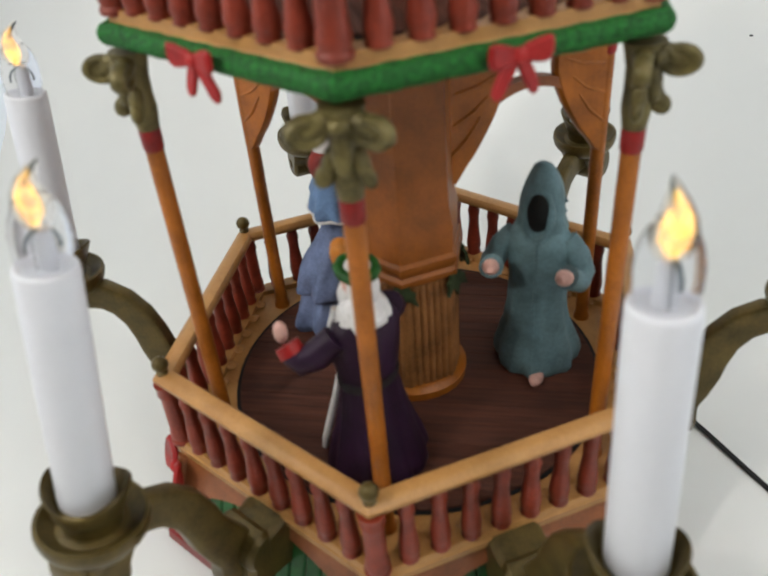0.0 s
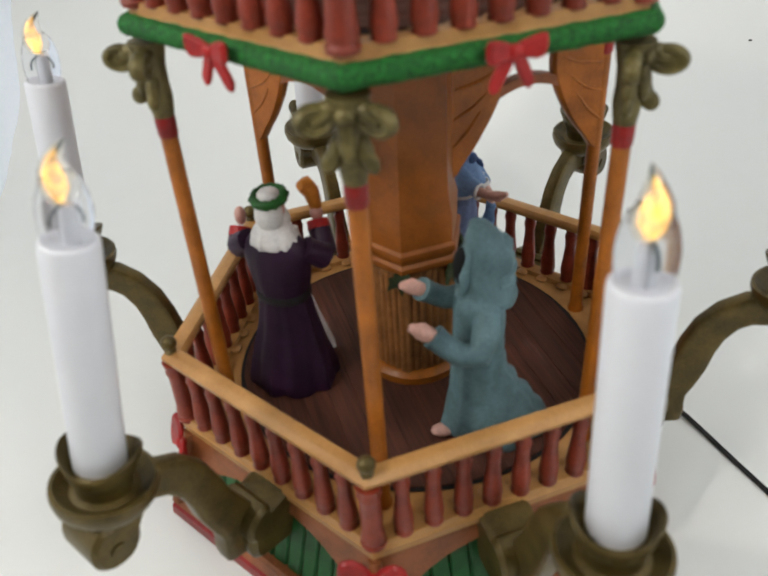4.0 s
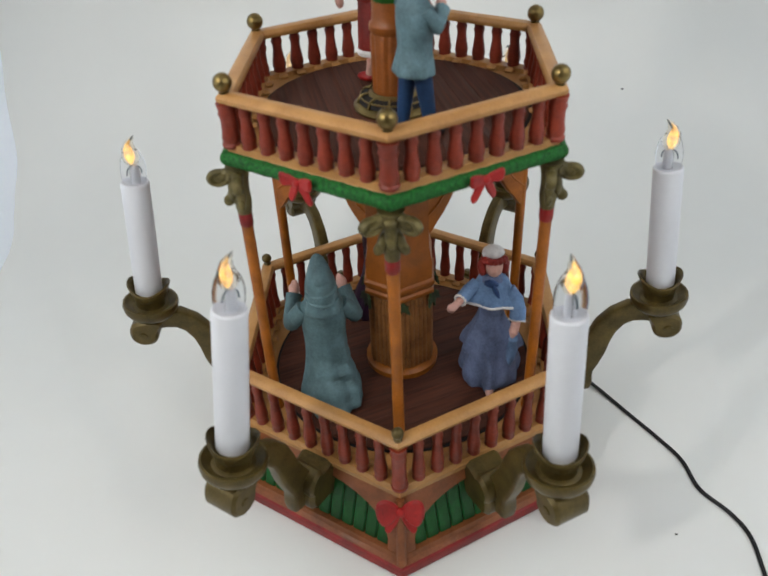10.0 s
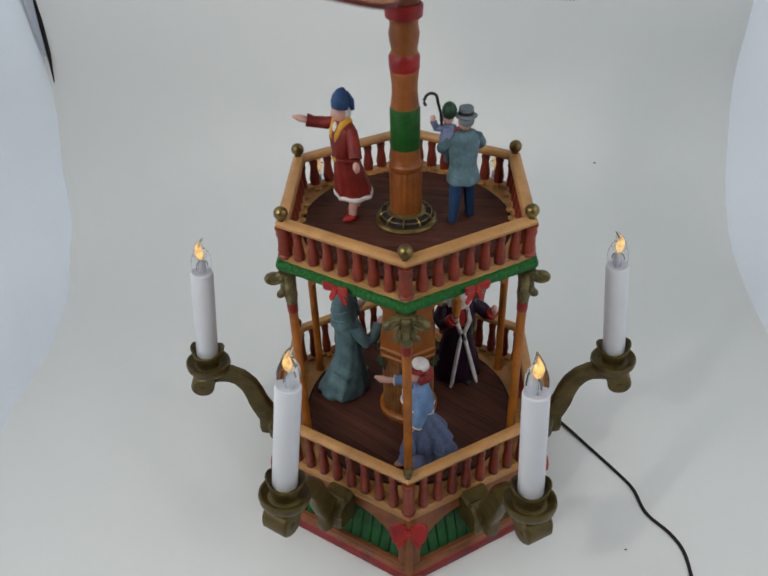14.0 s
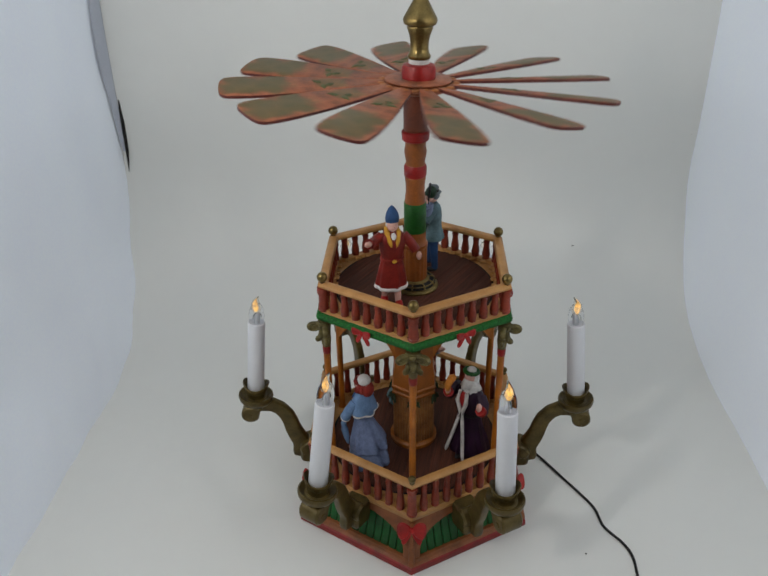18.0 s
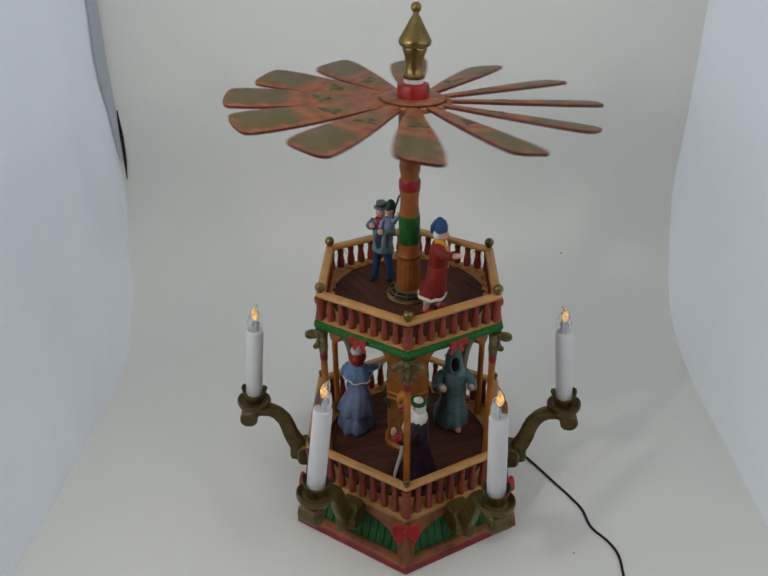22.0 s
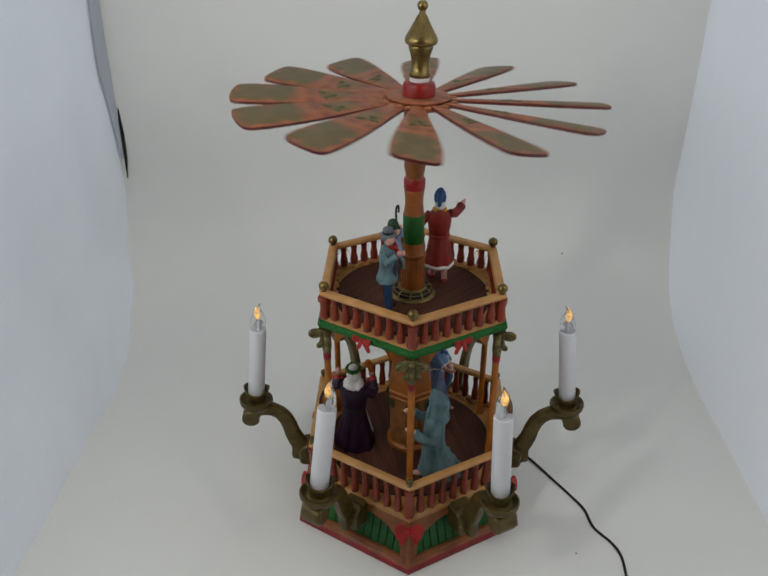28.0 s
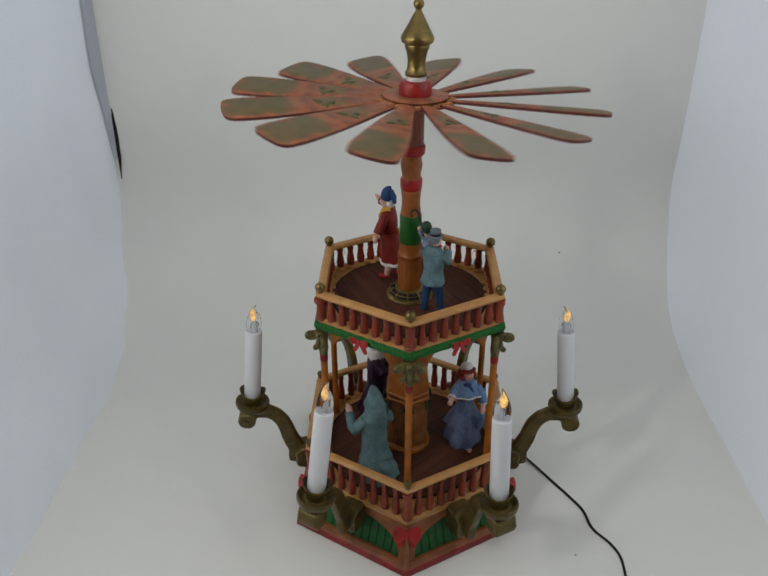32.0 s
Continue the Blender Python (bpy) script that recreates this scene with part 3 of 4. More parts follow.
def build_drum():
    s = Shape()
    s.lathe([(13.2, 37.3), (14.8, 37.5), (15.0, 40.1), (13.6, 41.1), (13.2, 42)], ORANGE, 48)
    rings = []
    for z, k in ((41, 0), (42.5, 1), (74, 1), (76, 0)):
        ring = []
        for j in range(200):  # forty reeds
            a = 2 * math.pi * j / 200
            r = 6.5 + 6.15 / math.cos((a - radians(30)) % radians(60) - radians(30)) + k * (-0.4, 0.1, 0.35, 0.35, 0.1)[j % 5]
            ring.append((r * math.cos(a), r * math.sin(a), z))
        rings.append(ring)
    s.loft(rings, REED)
    drum = part("drum", s, pyramid, "reeded tan wooden centre drum")
    s = Shape()
    s.lathe([(12.6, 75.4), (14.6, 76.0), (15.4, 77.0), (15.4, 78.4), (14.5, 79.2), (15.0, 80.4), (15.6, 81.2), (15.5, 82.6), (14.5, 83.4), (14.6, 91), (13.9, 94), (13.4, 97), (13.2, 104), (13.1, 143)], DRUMWOOD, 6, turn=30)
    part("upper_drum", s, drum, "hexagonal orange wooden upper drum")
    for q in HEX:
        s = Shape()
        for d in (-40, 0, 40):
            leaf = [(0, 0), (1.6, -1.2), (1.1, -2.2), (1.9, -3.4), (0.9, -4.3), (0, -6.6), (-0.9, -4.3), (-1.9, -3.4), (-1.1, -2.2), (-1.6, -1.2)]
            s.plate(leaf, 0.9, DULLLEAF, rz(q + 90) @ at(0, -14.7, 77) @ Matrix.Rotation(radians(d), 4, "Y") @ Matrix.Rotation(radians(-8), 4, "X"))
        part("holly_leaves", s, drum, "dull green painted holly leaves")


def build_upper():
    for i in range(6):  # garland and its bows
        a0, a1 = HEX[i], HEX[(i + 1) % 6]
        s = Shape()
        p0, p1 = polar(59.6, a0, 147.0), polar(59.6, a1, 147.0)
        n = 26
        path = [p0.lerp(p1, k / n) for k in range(n + 1)]
        s.tube(path, [2.3 + 0.08 * math.sin(k * 2.1) + 0.12 * noise.noise(p0 + Vector((k, 0, 0))) for k in range(n + 1)], GREEN, seg=12)
        s.ball(p0, 2.4, GREEN, seg=12, rows=8)
        garland = part("garland", s, pyramid, "green painted garland")
        part("bow", bow_shape(1.0, True), garland, "red painted ribbon bow", rz(FACES[i] + 90) @ at(0, -54.6, 147.4))
    s = Shape()
    s.lathe([(40, 144.2), (56.4, 144.4), (58.2, 145.2), (58.2, 147)], TERRA, 6, turn=30)
    part("soffit", s, pyramid, "terracotta underside of the upper deck")
    s = Shape()
    s.lathe([(13.4, 150.4), (13.7, 151.4), (12.7, 152.4), (11.6, 152.8), (11.0, 154.2), (9.8, 155.0), (8.6, 155.2), (7.4, 156.2)], BRASS, 40)
    shaft = part("shaft", s, pyramid, "turned orange shaft with red and green bands on a brass foot")
    s = Shape()
    s.lathe([(8.7, 155.35), (10.2, 155.1), (11.3, 154.5), (11.9, 153.0)], DARK, 40, caps=False)
    part("slot", s, shaft, "dark openings in the brass foot")
    s = Shape()
    s.tube([(11.25 * math.cos(radians(q)), 11.25 * math.sin(radians(q)), 154.65) for q in range(0, 361, 9)], 0.32, BRASS, seg=8)
    part("foot_ring", s, shaft)
    for q in range(10):
        k = Shape()
        k.tube([(8.5, 0, 155.6), (10.3, 0, 155.4), (11.4, 0, 154.7), (12.2, 0, 152.8)], 0.42, BRASS, 8, rz(q * 36 + 12))
        part("foot_bar", k, shaft)
    s = Shape()
    s.lathe([(6.6, 155), (6.9, 157), (6.8, 158), (6.8, 174.6), (6.6, 175.6), (7.2, 176.4), (7.2, 178.2), (6.4, 179.2), (6.2, 182), (6.1, 185.6)], SHAFTWOOD, 96, wave=(16, 0.22, (2, 3), 0))
    part("shaft_foot", s, shaft)
    s = Shape()
    s.lathe([(5.9, 185.2), (6.15, 185.6), (6.15, 202.4), (5.9, 202.9)], LEAF, 32)
    part("green_band", s, shaft, "green painted band")
    s = Shape()
    s.lathe([(5.8, 202.8), (5.6, 204.6), (5.1, 209), (5.2, 213), (5.6, 216.5), (5.7, 217.3), (5.2, 218.2)], SHAFTWOOD, 32)
    part("shaft_neck", s, shaft)
    s = Shape()
    s.lathe([(5.4, 217.8), (6.0, 218.6), (6.1, 223.4), (5.5, 224.6)], EDGE, 32)
    part("red_band", s, shaft)
    s = Shape()
    s.lathe([(5.4, 224.4), (5.0, 226.0), (5.6, 229), (6.0, 232.0), (5.4, 235.4), (5.6, 237.2), (6.2, 238)], SHAFTWOOD, 32)
    part("shaft_top", s, shaft)
    s = Shape()
    s.lathe([(5.9, 243), (6.3, 243.6), (6.4, 263.4), (5.8, 263.8)], SLEEVE, 32)
    part("bearing_sleeve", s, shaft, "dark red-brown sleeve under the wheel")
    s = Shape()
    s.lathe([(6.2, 237.6), (7.1, 238.4), (7.4, 242.4), (6.6, 243.4)], EDGE, 28)
    part("red_band", s, shaft)


CANDLES = {  # foot and top of each tube, plan units
    -60: ((49.3, -90.2, 69.5), (47.6, -84.1, 126.5)), 0: ((101.0, -4.5, 69.5), (95.4, -1.2, 125.8)), 60: ((51, 88, 69.5), (48, 83, 125)),
    120: ((-51, 88, 69.5), (-48, 83, 125)), 180: ((-100.0, -6.0, 69.5), (-94.9, -1.8, 124.4)), 240: ((-51.0, -87.2, 69.5), (-44.4, -80.2, 126.6))}


def arm_shape():
    """An S-shaped gold strap from the base wall out and up to a candle cup; the arm runs along +x."""
    s = Shape()
    path = [(77.0, 22.5), (76.4, 25), (75.9, 27.5), (75.8, 30.5), (76.3, 34.6), (78.7, 39.5), (80.8, 45), (82.0, 50.5), (84.2, 56.6), (88.0, 61.6), (92.6, 64.4), (98, 64.9), (102.5, 64.4), (106.8, 63.4)]
    rad = [3.0, 3.6, 3.8, 3.7, 3.5, 3.3, 3.1, 3.0, 2.9, 2.8, 2.8, 2.8, 2.8, 2.8]
    s.tube([(x, 0, z) for x, z in path], rad, OLIVE, seg=16, flat=(1.6, 0.85, 1), up=(0, 1, 0))
    return s


def build_arms():
    for foot, top in CANDLES.values():
        foot, top = Vector(foot), Vector(top)
        m = rz(math.degrees(math.atan2(foot.y, foot.x))) @ at(math.hypot(foot.x, foot.y) - 102.8, 0, 0)
        s = arm_shape()
        s.v = [m @ p for p in s.v]
        arm = part("candle_arm", s, pyramid, "S-shaped antique gold candle arm")
        s = Shape()  # the blocky rolled end of the strap under the dish
        s.plate(rounded([(98.5, 66.4), (108, 66.4), (111.4, 63.6), (111.8, 58.4), (109, 55.2), (104.4, 55.0), (101.4, 57.6), (100.4, 61.6)], 3), 13.0, OLIVE, m, 1.1)
        s.lathe([(0.6, -7.0), (1.7, -6.9), (2.0, 0), (1.7, 6.9), (0.6, 7.0)], OLIVE, 14, m @ at(106.6, 0, 60.0) @ Matrix.Rotation(radians(90), 4, "X"))
        part("curl", s, arm)
        s = Shape()
        s.plate(rounded([(60, 20.5), (72.5, 20.0), (76.4, 22), (76.6, 29), (73.5, 34.4), (66, 36), (60, 35.5)], 3), 13.4, OLIVE, m, 1.6)
        s.plate(rounded([(70, 27), (75.5, 27.5), (77.0, 32), (74, 36.2), (69, 36.6)], 3), 14.2, OLIVE, m, 1.2)
        part("arm_foot", s, arm, "gold block on the wall")
        tilt = at(*(foot - Vector((0, 0, 1.3)))) @ Vector((0, 0, 1)).rotation_difference(top - foot).to_matrix().to_4x4()
        s = Shape()
        s.lathe([(4.2, -3.0), (6.2, -1.8), (8.8, -0.6), (10.3, 1.4), (10.9, 3.6), (10.7, 5.0), (9.9, 5.1), (8.6, 3.8), (7.0, 3.0), (5.8, 3.6)], OLIVE, 36, tilt)
        dish = part("dish", s, arm, "antique gold drip dish")
        s = Shape()
        s.lathe([(5.9, 1.0), (5.6, 4.0), (5.7, 6.2), (6.5, 7.8), (7.3, 9.6), (8.0, 12.0), (7.7, 12.6), (6.8, 11.4), (6.0, 10.2), (5.1, 9.8)], OLIVE, 48, tilt, wave=(2, 0.35, (4, 5, 6, 7), 1.7))
        part("cup", s, dish, "wavy-rimmed antique gold candle cup")


build_base()
build_storey(69.6, 36.9, 62.0, 8, 71.6, 53.0, 2.15, 65.0, "lower")
build_columns()
build_drum()
build_upper()
build_storey(57.2, 149.8, 167.9, 7, 59.0, 45.6, 2.9, 171.0, "upper")
build_arms()


# ---- candles: flame-shaped bulbs on white tubes, a little apart from one another ----
def build_candle(fa, foot, top):
    foot, top = Vector(foot), Vector(top)
    axis = (top - foot)
    h = axis.length
    q = axis.to_track_quat("Z", "X").to_matrix().to_4x4()
    th = thing("candle", "white electric candle with clear flame-shaped bulb in a gold cup", "candle", "candles round the pyramid")
    th.matrix_basis = Matrix.Translation(foot * U) @ q
    s = Shape()
    s.lathe([(5.1, 0), (5.3, 0.5), (5.2, h - 0.9), (5.05, h - 0.2), (4.7, h + 0.1), (4.4, h), (3.6, h - 0.3), (2.4, h - 0.4)], WAX, 32)
    part("tube", s, th, "smooth white plastic tube")
    s = Shape()
    s.lathe([(2.6, h - 1.8), (3.8, h - 0.4), (4.5, h + 2.2), (4.6, h + 5.5), (4.1, h + 8.4), (3.2, h + 10.6), (2.3, h + 11.6)], GLASS, 24)
    bulb = part("bulb", s, th, "clear glass bulb")
    s = Shape()
    s.tube([(-1.1, 0, h - 1), (-1.4, 0, h + 4), (-0.5, 0, h + 9)], 0.09, GREY, seg=6)
    s.tube([(1.1, 0, h - 1), (1.4, 0, h + 4), (0.6, 0, h + 9)], 0.09, GREY, seg=6)
    part("filament", s, bulb)
    s = Shape()
    s.lathe([(1.5, h - 1.6), (1.6, h + 0.5), (1.4, h + 5.4), (1.1, h + 6.4), (0.4, h + 6.8)], FROST, 14, at(-0.4, 0.3, 0))
    part("stem", s, bulb, "frosted white glass stem")
    s = Shape()
    arch = [(2.6 * math.cos(radians(q)), 0.6, h + 3.6 + 3.0 * math.sin(radians(q))) for q in range(-10, 191, 20)]
    s.tube(arch, 0.34 if fa == -60 else 0.22, GREY, seg=8, up=(0, 1, 0))
    part("clip", s, bulb, "dark metal clip")
    bend = [(0, 0, h + 7.4), (0.1, 0, h + 9.0), (0.4, 0.1, h + 10.8), (0.7, 0.1, h + 12.6), (0.5, 0, h + 14.4), (-0.4, 0, h + 16.0), (-1.4, 0, h + 17.2)]
    s = Shape()
    s.tube([(x + 0.4, y, z) for x, y, z in bend[:6]], [r * (1.15 if fa == -60 else 0.95) for r in (0.7, 1.6, 1.8, 1.5, 0.8, 0.2)], FAINT if fa in (60, 120) else FLAME, seg=12, up=(0, 1, 0))
    part("glow", s, bulb, "glowing amber core")
    s = Shape()
    s.tube(bend, [2.2, 2.9, 3.0, 2.5, 1.7, 0.9, 0.25], TIP, seg=14, up=(0, 1, 0))
    s.tube([(0.9, -0.2, h + 13.4), (0.4, -0.3, h + 14.8), (-0.6, -0.2, h + 16.2), (-1.5, 0, h + 17.3)], [0.2, 0.4, 0.34, 0.12], GREY, seg=8, up=(0, 1, 0))
    part("flame", s, th, "pale amber flame-shaped glass tip with a dark crease")


for fa, (foot, top) in CANDLES.items():
    build_candle(fa, foot, top)


# ---- turntables ----
def turntable(name, r, z, label):
    """A round disc laid with narrow boards that are cut to its edge."""
    s = Shape()
    s.lathe([(8, z - 0.8), (r - 0.6, z - 0.8), (r, z - 0.3), (r - 0.4, z + 0.1), (12, z + 0.1)], DARK, 64)
    th = thing(name, label, "turntable", shape=s)
    w, n = 7.4, int(r / 7.4) + 1
    for k in range(-n, n):
        y0, y1 = k * w + 0.05, (k + 1) * w - 0.05
        if max(abs(y0), abs(y1)) >= r or min(y0, y1) < -r:
            y0, y1 = max(y0, -r + 0.3), min(y1, r - 0.3)
        if y1 - y0 < 0.6:
            continue
        ys = [y0 + (y1 - y0) * j / 6 for j in range(7)]
        edge = [(math.sqrt(max(0.01, r * r - y * y)), y) for y in ys]
        outline = edge + [(-x, y) for x, y in reversed(edge)]
        b = Shape()
        cy = (y0 + y1) / 2
        b.loft([[(x, y, z - 0.2) for x, y in outline], [(x, y, z + 0.4) for x, y in outline], [(x * 0.998, cy + (y - cy) * 0.98, z + 0.46) for x, y in outline]], FLOORWOOD)
        part("board", b, th)
    return th


lower_table = turntable("turntable", 52.4, 37.2, "round dark brown wooden turntable on the lower deck")
upper_table = turntable("turntable", 45.0, 150.1, "round dark brown wooden turntable on the upper deck")


# ---- painted figurines, each facing +x with its feet at the origin ----
def dense(rows, n=34):
    """The same rows, followed smoothly in n steps."""
    out, k = [], len(rows) - 1
    for i in range(n + 1):
        u = min(i * k / n, k - 1e-6)
        j, t = int(u), u - int(u)
        a, b, c, d = (rows[max(0, min(k, j + q))] for q in (-1, 0, 1, 2))
        out.append(tuple(0.5 * (2 * q1 + (q2 - q0) * t + (2 * q0 - 5 * q1 + 4 * q2 - q3) * t * t + (3 * q1 - q0 - 3 * q2 + q3) * t ** 3) for q0, q1, q2, q3 in zip(a, b, c, d)))
    return out


def robe(s, rows, mat, seg=28, folds=0.0, count=7, m=None, phase=0.0, drape=0.0):
    """A draped body: rows of (z, half depth, half width, x shift), with folds that grow towards the hem; drape: how far cross folds sag on the back."""
    rings = []
    z0, z1 = rows[0][0], rows[-1][0]
    for z, rx, ry, cx in dense(rows):
        k = folds * max(0, 1 - (z - z0) / (z1 - z0)) ** 1.2 + 0.12 * folds
        ring = []
        for j in range(seg * 2):
            a = math.pi * j / seg
            q = 1 + k * (0.7 * math.sin(count * a + phase + 0.03 * z) + 0.45 * math.sin((2 * count - 3) * a + 2 * phase - 0.06 * z))
            q += 0.035 * noise.noise(Vector((2.2 * math.cos(a), 2.2 * math.sin(a), 0.11 * z + phase)))
            if drape:
                low = max(0, 1 - abs(z - 15) / 13)
                q += drape * low * max(0, -math.cos(a - 0.5)) * math.sin(0.95 * z + 3.2 * math.cos(a + 0.9))
            ring.append((cx + rx * q * math.cos(a), ry * q * math.sin(a), z))
        rings.append(ring)
    return s.loft(rings, mat, m)


def limb(s, path, radii, mat, m=None):
    return s.tube(path, radii, mat, seg=12, m=m)


def hooded_figure():
    s = Shape()
    robe(s, [(0.2, 13.2, 11.8, -4.6), (2.4, 14.2, 12.2, -4.9), (7, 12.4, 11.4, -3.8), (14, 9.4, 9.4, -1.9), (22, 7.0, 8.2, -0.2), (30, 6.6, 8.0, 0), (38, 6.4, 8.6, 0), (42, 6.0, 8.8, 0), (45, 5.0, 7.4, -0.3), (47.5, 3.8, 5.0, -0.4)], TEAL, folds=0.06, count=8, drape=0.13)
    # the deep hood, its cowl on the shoulders and its soft point nodding forward
    robe(s, [(43.6, 5.6, 5.8, -1.4), (43.0, 7.0, 7.0, -1.8), (44.6, 7.2, 7.2, -2.0), (47.5, 6.6, 6.2, -1.7), (51, 6.6, 5.8, -1.6), (54.5, 6.4, 5.5, -1.8), (57.5, 5.5, 4.8, -1.5), (60.2, 4.4, 3.9, -0.9), (62.4, 3.2, 3.0, -0.2), (64.0, 2.2, 2.1, 0.5), (65.0, 0.9, 0.9, 1.0)], TEAL, folds=0.05, count=5, phase=1.0)
    s.tube([(-2.6, 0, 56.0), (-4.8, 0.1, 57.2), (-6.4, 0.3, 57.8), (-7.6, 0.5, 57.8)], [4.6, 3.8, 2.6, 1.0], TEAL, seg=12, up=(0, 1, 0))
    for z, lean in ((49.2, 0.6), (53.4, -0.8)):  # creases where the hood folds over
        s.tube([(-1.6 - 6.2 * math.cos(radians(q)), 6.2 * math.sin(radians(q)), z + lean * math.sin(radians(q)) - 1.4 * math.cos(radians(q))) for q in range(-70, 71, 14)], [0.3, 0.7, 0.9, 1.0, 1.0, 1.1, 1.0, 0.9, 0.7, 0.5, 0.3], TEAL, seg=8)
    # black ball in the hood's opening: its inner shade put in as colour
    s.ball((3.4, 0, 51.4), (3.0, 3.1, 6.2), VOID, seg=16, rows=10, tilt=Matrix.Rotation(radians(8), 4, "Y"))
    rim = [(4.4 - 1.9 * max(0, math.cos(a)), 3.3 * math.sin(a), 51.2 + 6.6 * math.cos(a)) for a in [2 * math.pi * k / 24 for k in range(25)]]
    s.tube(rim, [1.1 + 0.2 * math.sin(k * 1.3) for k in range(25)], TEAL, seg=8, up=(1, 0, 0))
    for sy in (1, -1):
        limb(s, [(-0.4, sy * 6.8, 43), (0.4, sy * 10.0, 39), (2.4, sy * 12.0, 35.0), (6.6, sy * 11.8, 35.0), (10.6, sy * 10.6, 38.0), (13.0, sy * 9.6, 40.2)], [3.2, 3.5, 3.4, 3.0, 2.9, 3.2], TEAL)
        s.tube([(12.4, sy * 9.8, 39.6), (15.6, sy * 9.2, 41.6), (18.4, sy * 8.6, 42.6)], [1.8, 2.2, 0.9], SKIN, seg=10)
    s.tube([(6.0, 0.3, 44), (6.3, 0.4, 36), (6.8, 0.6, 24), (7.6, 1.0, 13), (9.2, 1.2, 3)], [0.3, 0.45, 0.45, 0.45, 0.3], TEAL, seg=6)
    s.ball((9.8, 3.0, 1.8), (3.4, 2.1, 1.8), SKIN, seg=12, rows=8)
    return s


CAPE = at(0, 0, 47) @ Matrix.Rotation(radians(-13), 4, "Y") @ at(0, 0, -47)  # longer behind


def lady_figure():
    s = Shape()
    robe(s, [(0.2, 13.6, 11.8, -4.6), (3, 14.4, 12.2, -5.0), (8, 13.0, 11.4, -4.6), (16, 9.6, 9.0, -3.0), (25, 6.2, 6.6, -1.2), (32, 4.6, 5.2, -0.2), (38, 4.2, 5.0, 0.2), (46, 4.4, 5.8, 0.2), (52, 3.4, 5.0, 0), (55, 2.0, 2.4, 0.2)], BLUE, folds=0.10, count=7)
    s.tube([(6.8, 10.0, 33.5), (7.2, 10.4, 29), (6.6, 10.2, 24), (5.6, 9.6, 18), (4.6, 9.4, 13)], [0.8, 1.9, 2.3, 1.9, 0.6], SKYBLUE, seg=12)
    # the overskirt, gathered up behind
    robe(s, [(13.4, 10.6, 11.8, -5.2), (15, 11.4, 12.2, -5.2), (21, 9.6, 10.6, -4.0), (28, 6.8, 7.8, -1.8), (33, 5.2, 6.0, -0.4), (36, 4.4, 5.2, 0)], BLUE, folds=0.13, count=7, phase=0.6)
    robe(s, [(41.0, 7.6, 9.6, -1.4), (42, 7.8, 9.6, -1.4), (45.5, 6.4, 8.6, -0.9), (49, 5.2, 7.4, -0.4), (52.4, 3.9, 5.6, 0), (54.6, 2.2, 2.6, 0.1)], SKYBLUE, folds=0.09, count=6, m=CAPE)
    hem = []
    for k in range(41):
        a = 2 * math.pi * k / 40
        q = 1 + 0.09 * math.sin(6 * a + 1.1)
        hem.append((-1.4 + 7.9 * q * math.cos(a), 9.8 * q * math.sin(a), 41.0 + 0.4 * math.cos(a)))
    s.tube(hem, 0.55, WHITE, seg=6, m=CAPE)
    s.ball((2.8, 0, 51.4), (1.9, 3.0, 1.9), DEEPBLUE, seg=10, rows=6)
    s.tube([(3.8, 1.0, 51), (5.0, 2.4, 49.2), (5.8, 3.6, 47.2)], [0.9, 1.0, 0.4], DEEPBLUE, seg=8)
    # one sleeve stretched forward under the cape, the other forearm bare across the waist
    limb(s, [(0.5, -6.0, 49), (4.0, -8.8, 47.0), (8.4, -10.8, 46.0)], [2.7, 2.9, 2.5], SKYBLUE)
    ring = [(8.6 + 0.9 * math.cos(a), -11.0 + 2.2 * math.cos(a), 45.8 + 2.3 * math.sin(a)) for a in [2 * math.pi * k / 12 for k in range(13)]]
    s.tube(ring, 0.5, WHITE, seg=6, up=(1, 0, 0))
    limb(s, [(8.2, -10.8, 45.8), (12.0, -12.2, 45.6), (15.2, -13.2, 46.2), (18.0, -13.8, 47.8)], [1.5, 1.5, 1.8, 0.6], SKIN)
    limb(s, [(0, 6.4, 48), (0.8, 9.6, 43.6), (2.2, 10.8, 39.6), (3.8, 11.0, 36.6)], [2.7, 3.1, 3.2, 3.3], SKYBLUE)
    limb(s, [(3.6, 10.9, 37.0), (5.6, 10.6, 34.4), (7.2, 10.2, 32.4), (8.0, 9.8, 30.4)], [1.8, 1.8, 1.9, 0.7], SKIN)
    cuff = [(3.9 + 2.4 * math.sin(a), 11.0 + 3.1 * math.cos(a), 36.2 + 1.6 * math.sin(a)) for a in [2 * math.pi * k / 12 for k in range(13)]]
    s.tube(cuff, 0.5, WHITE, seg=6)
    neck = len(s.v)
    s.ball((1.2, 0, 58.6), (3.7, 3.4, 4.5), SKIN, seg=16, rows=12)
    s.ball((4.7, 0, 58.2), (0.8, 0.7, 0.9), SKIN, seg=8, rows=6)
    s.ball((-1.4, 0, 58.4), (4.2, 4.8, 5.2), HAIR, seg=16, rows=10)
    s.ball((-4.2, 0, 56.6), (3.8, 4.8, 5.2), HAIR, seg=16, rows=10)
    for k in range(11):  # curls round the head
        a = radians(70 + 22 * k)
        s.ball((-0.6 + 4.4 * math.cos(a), 4.6 * math.sin(a), 57.6 - 1.6 * abs(math.cos(a))), (1.7, 1.7, 2.6), HAIR, seg=10, rows=6)
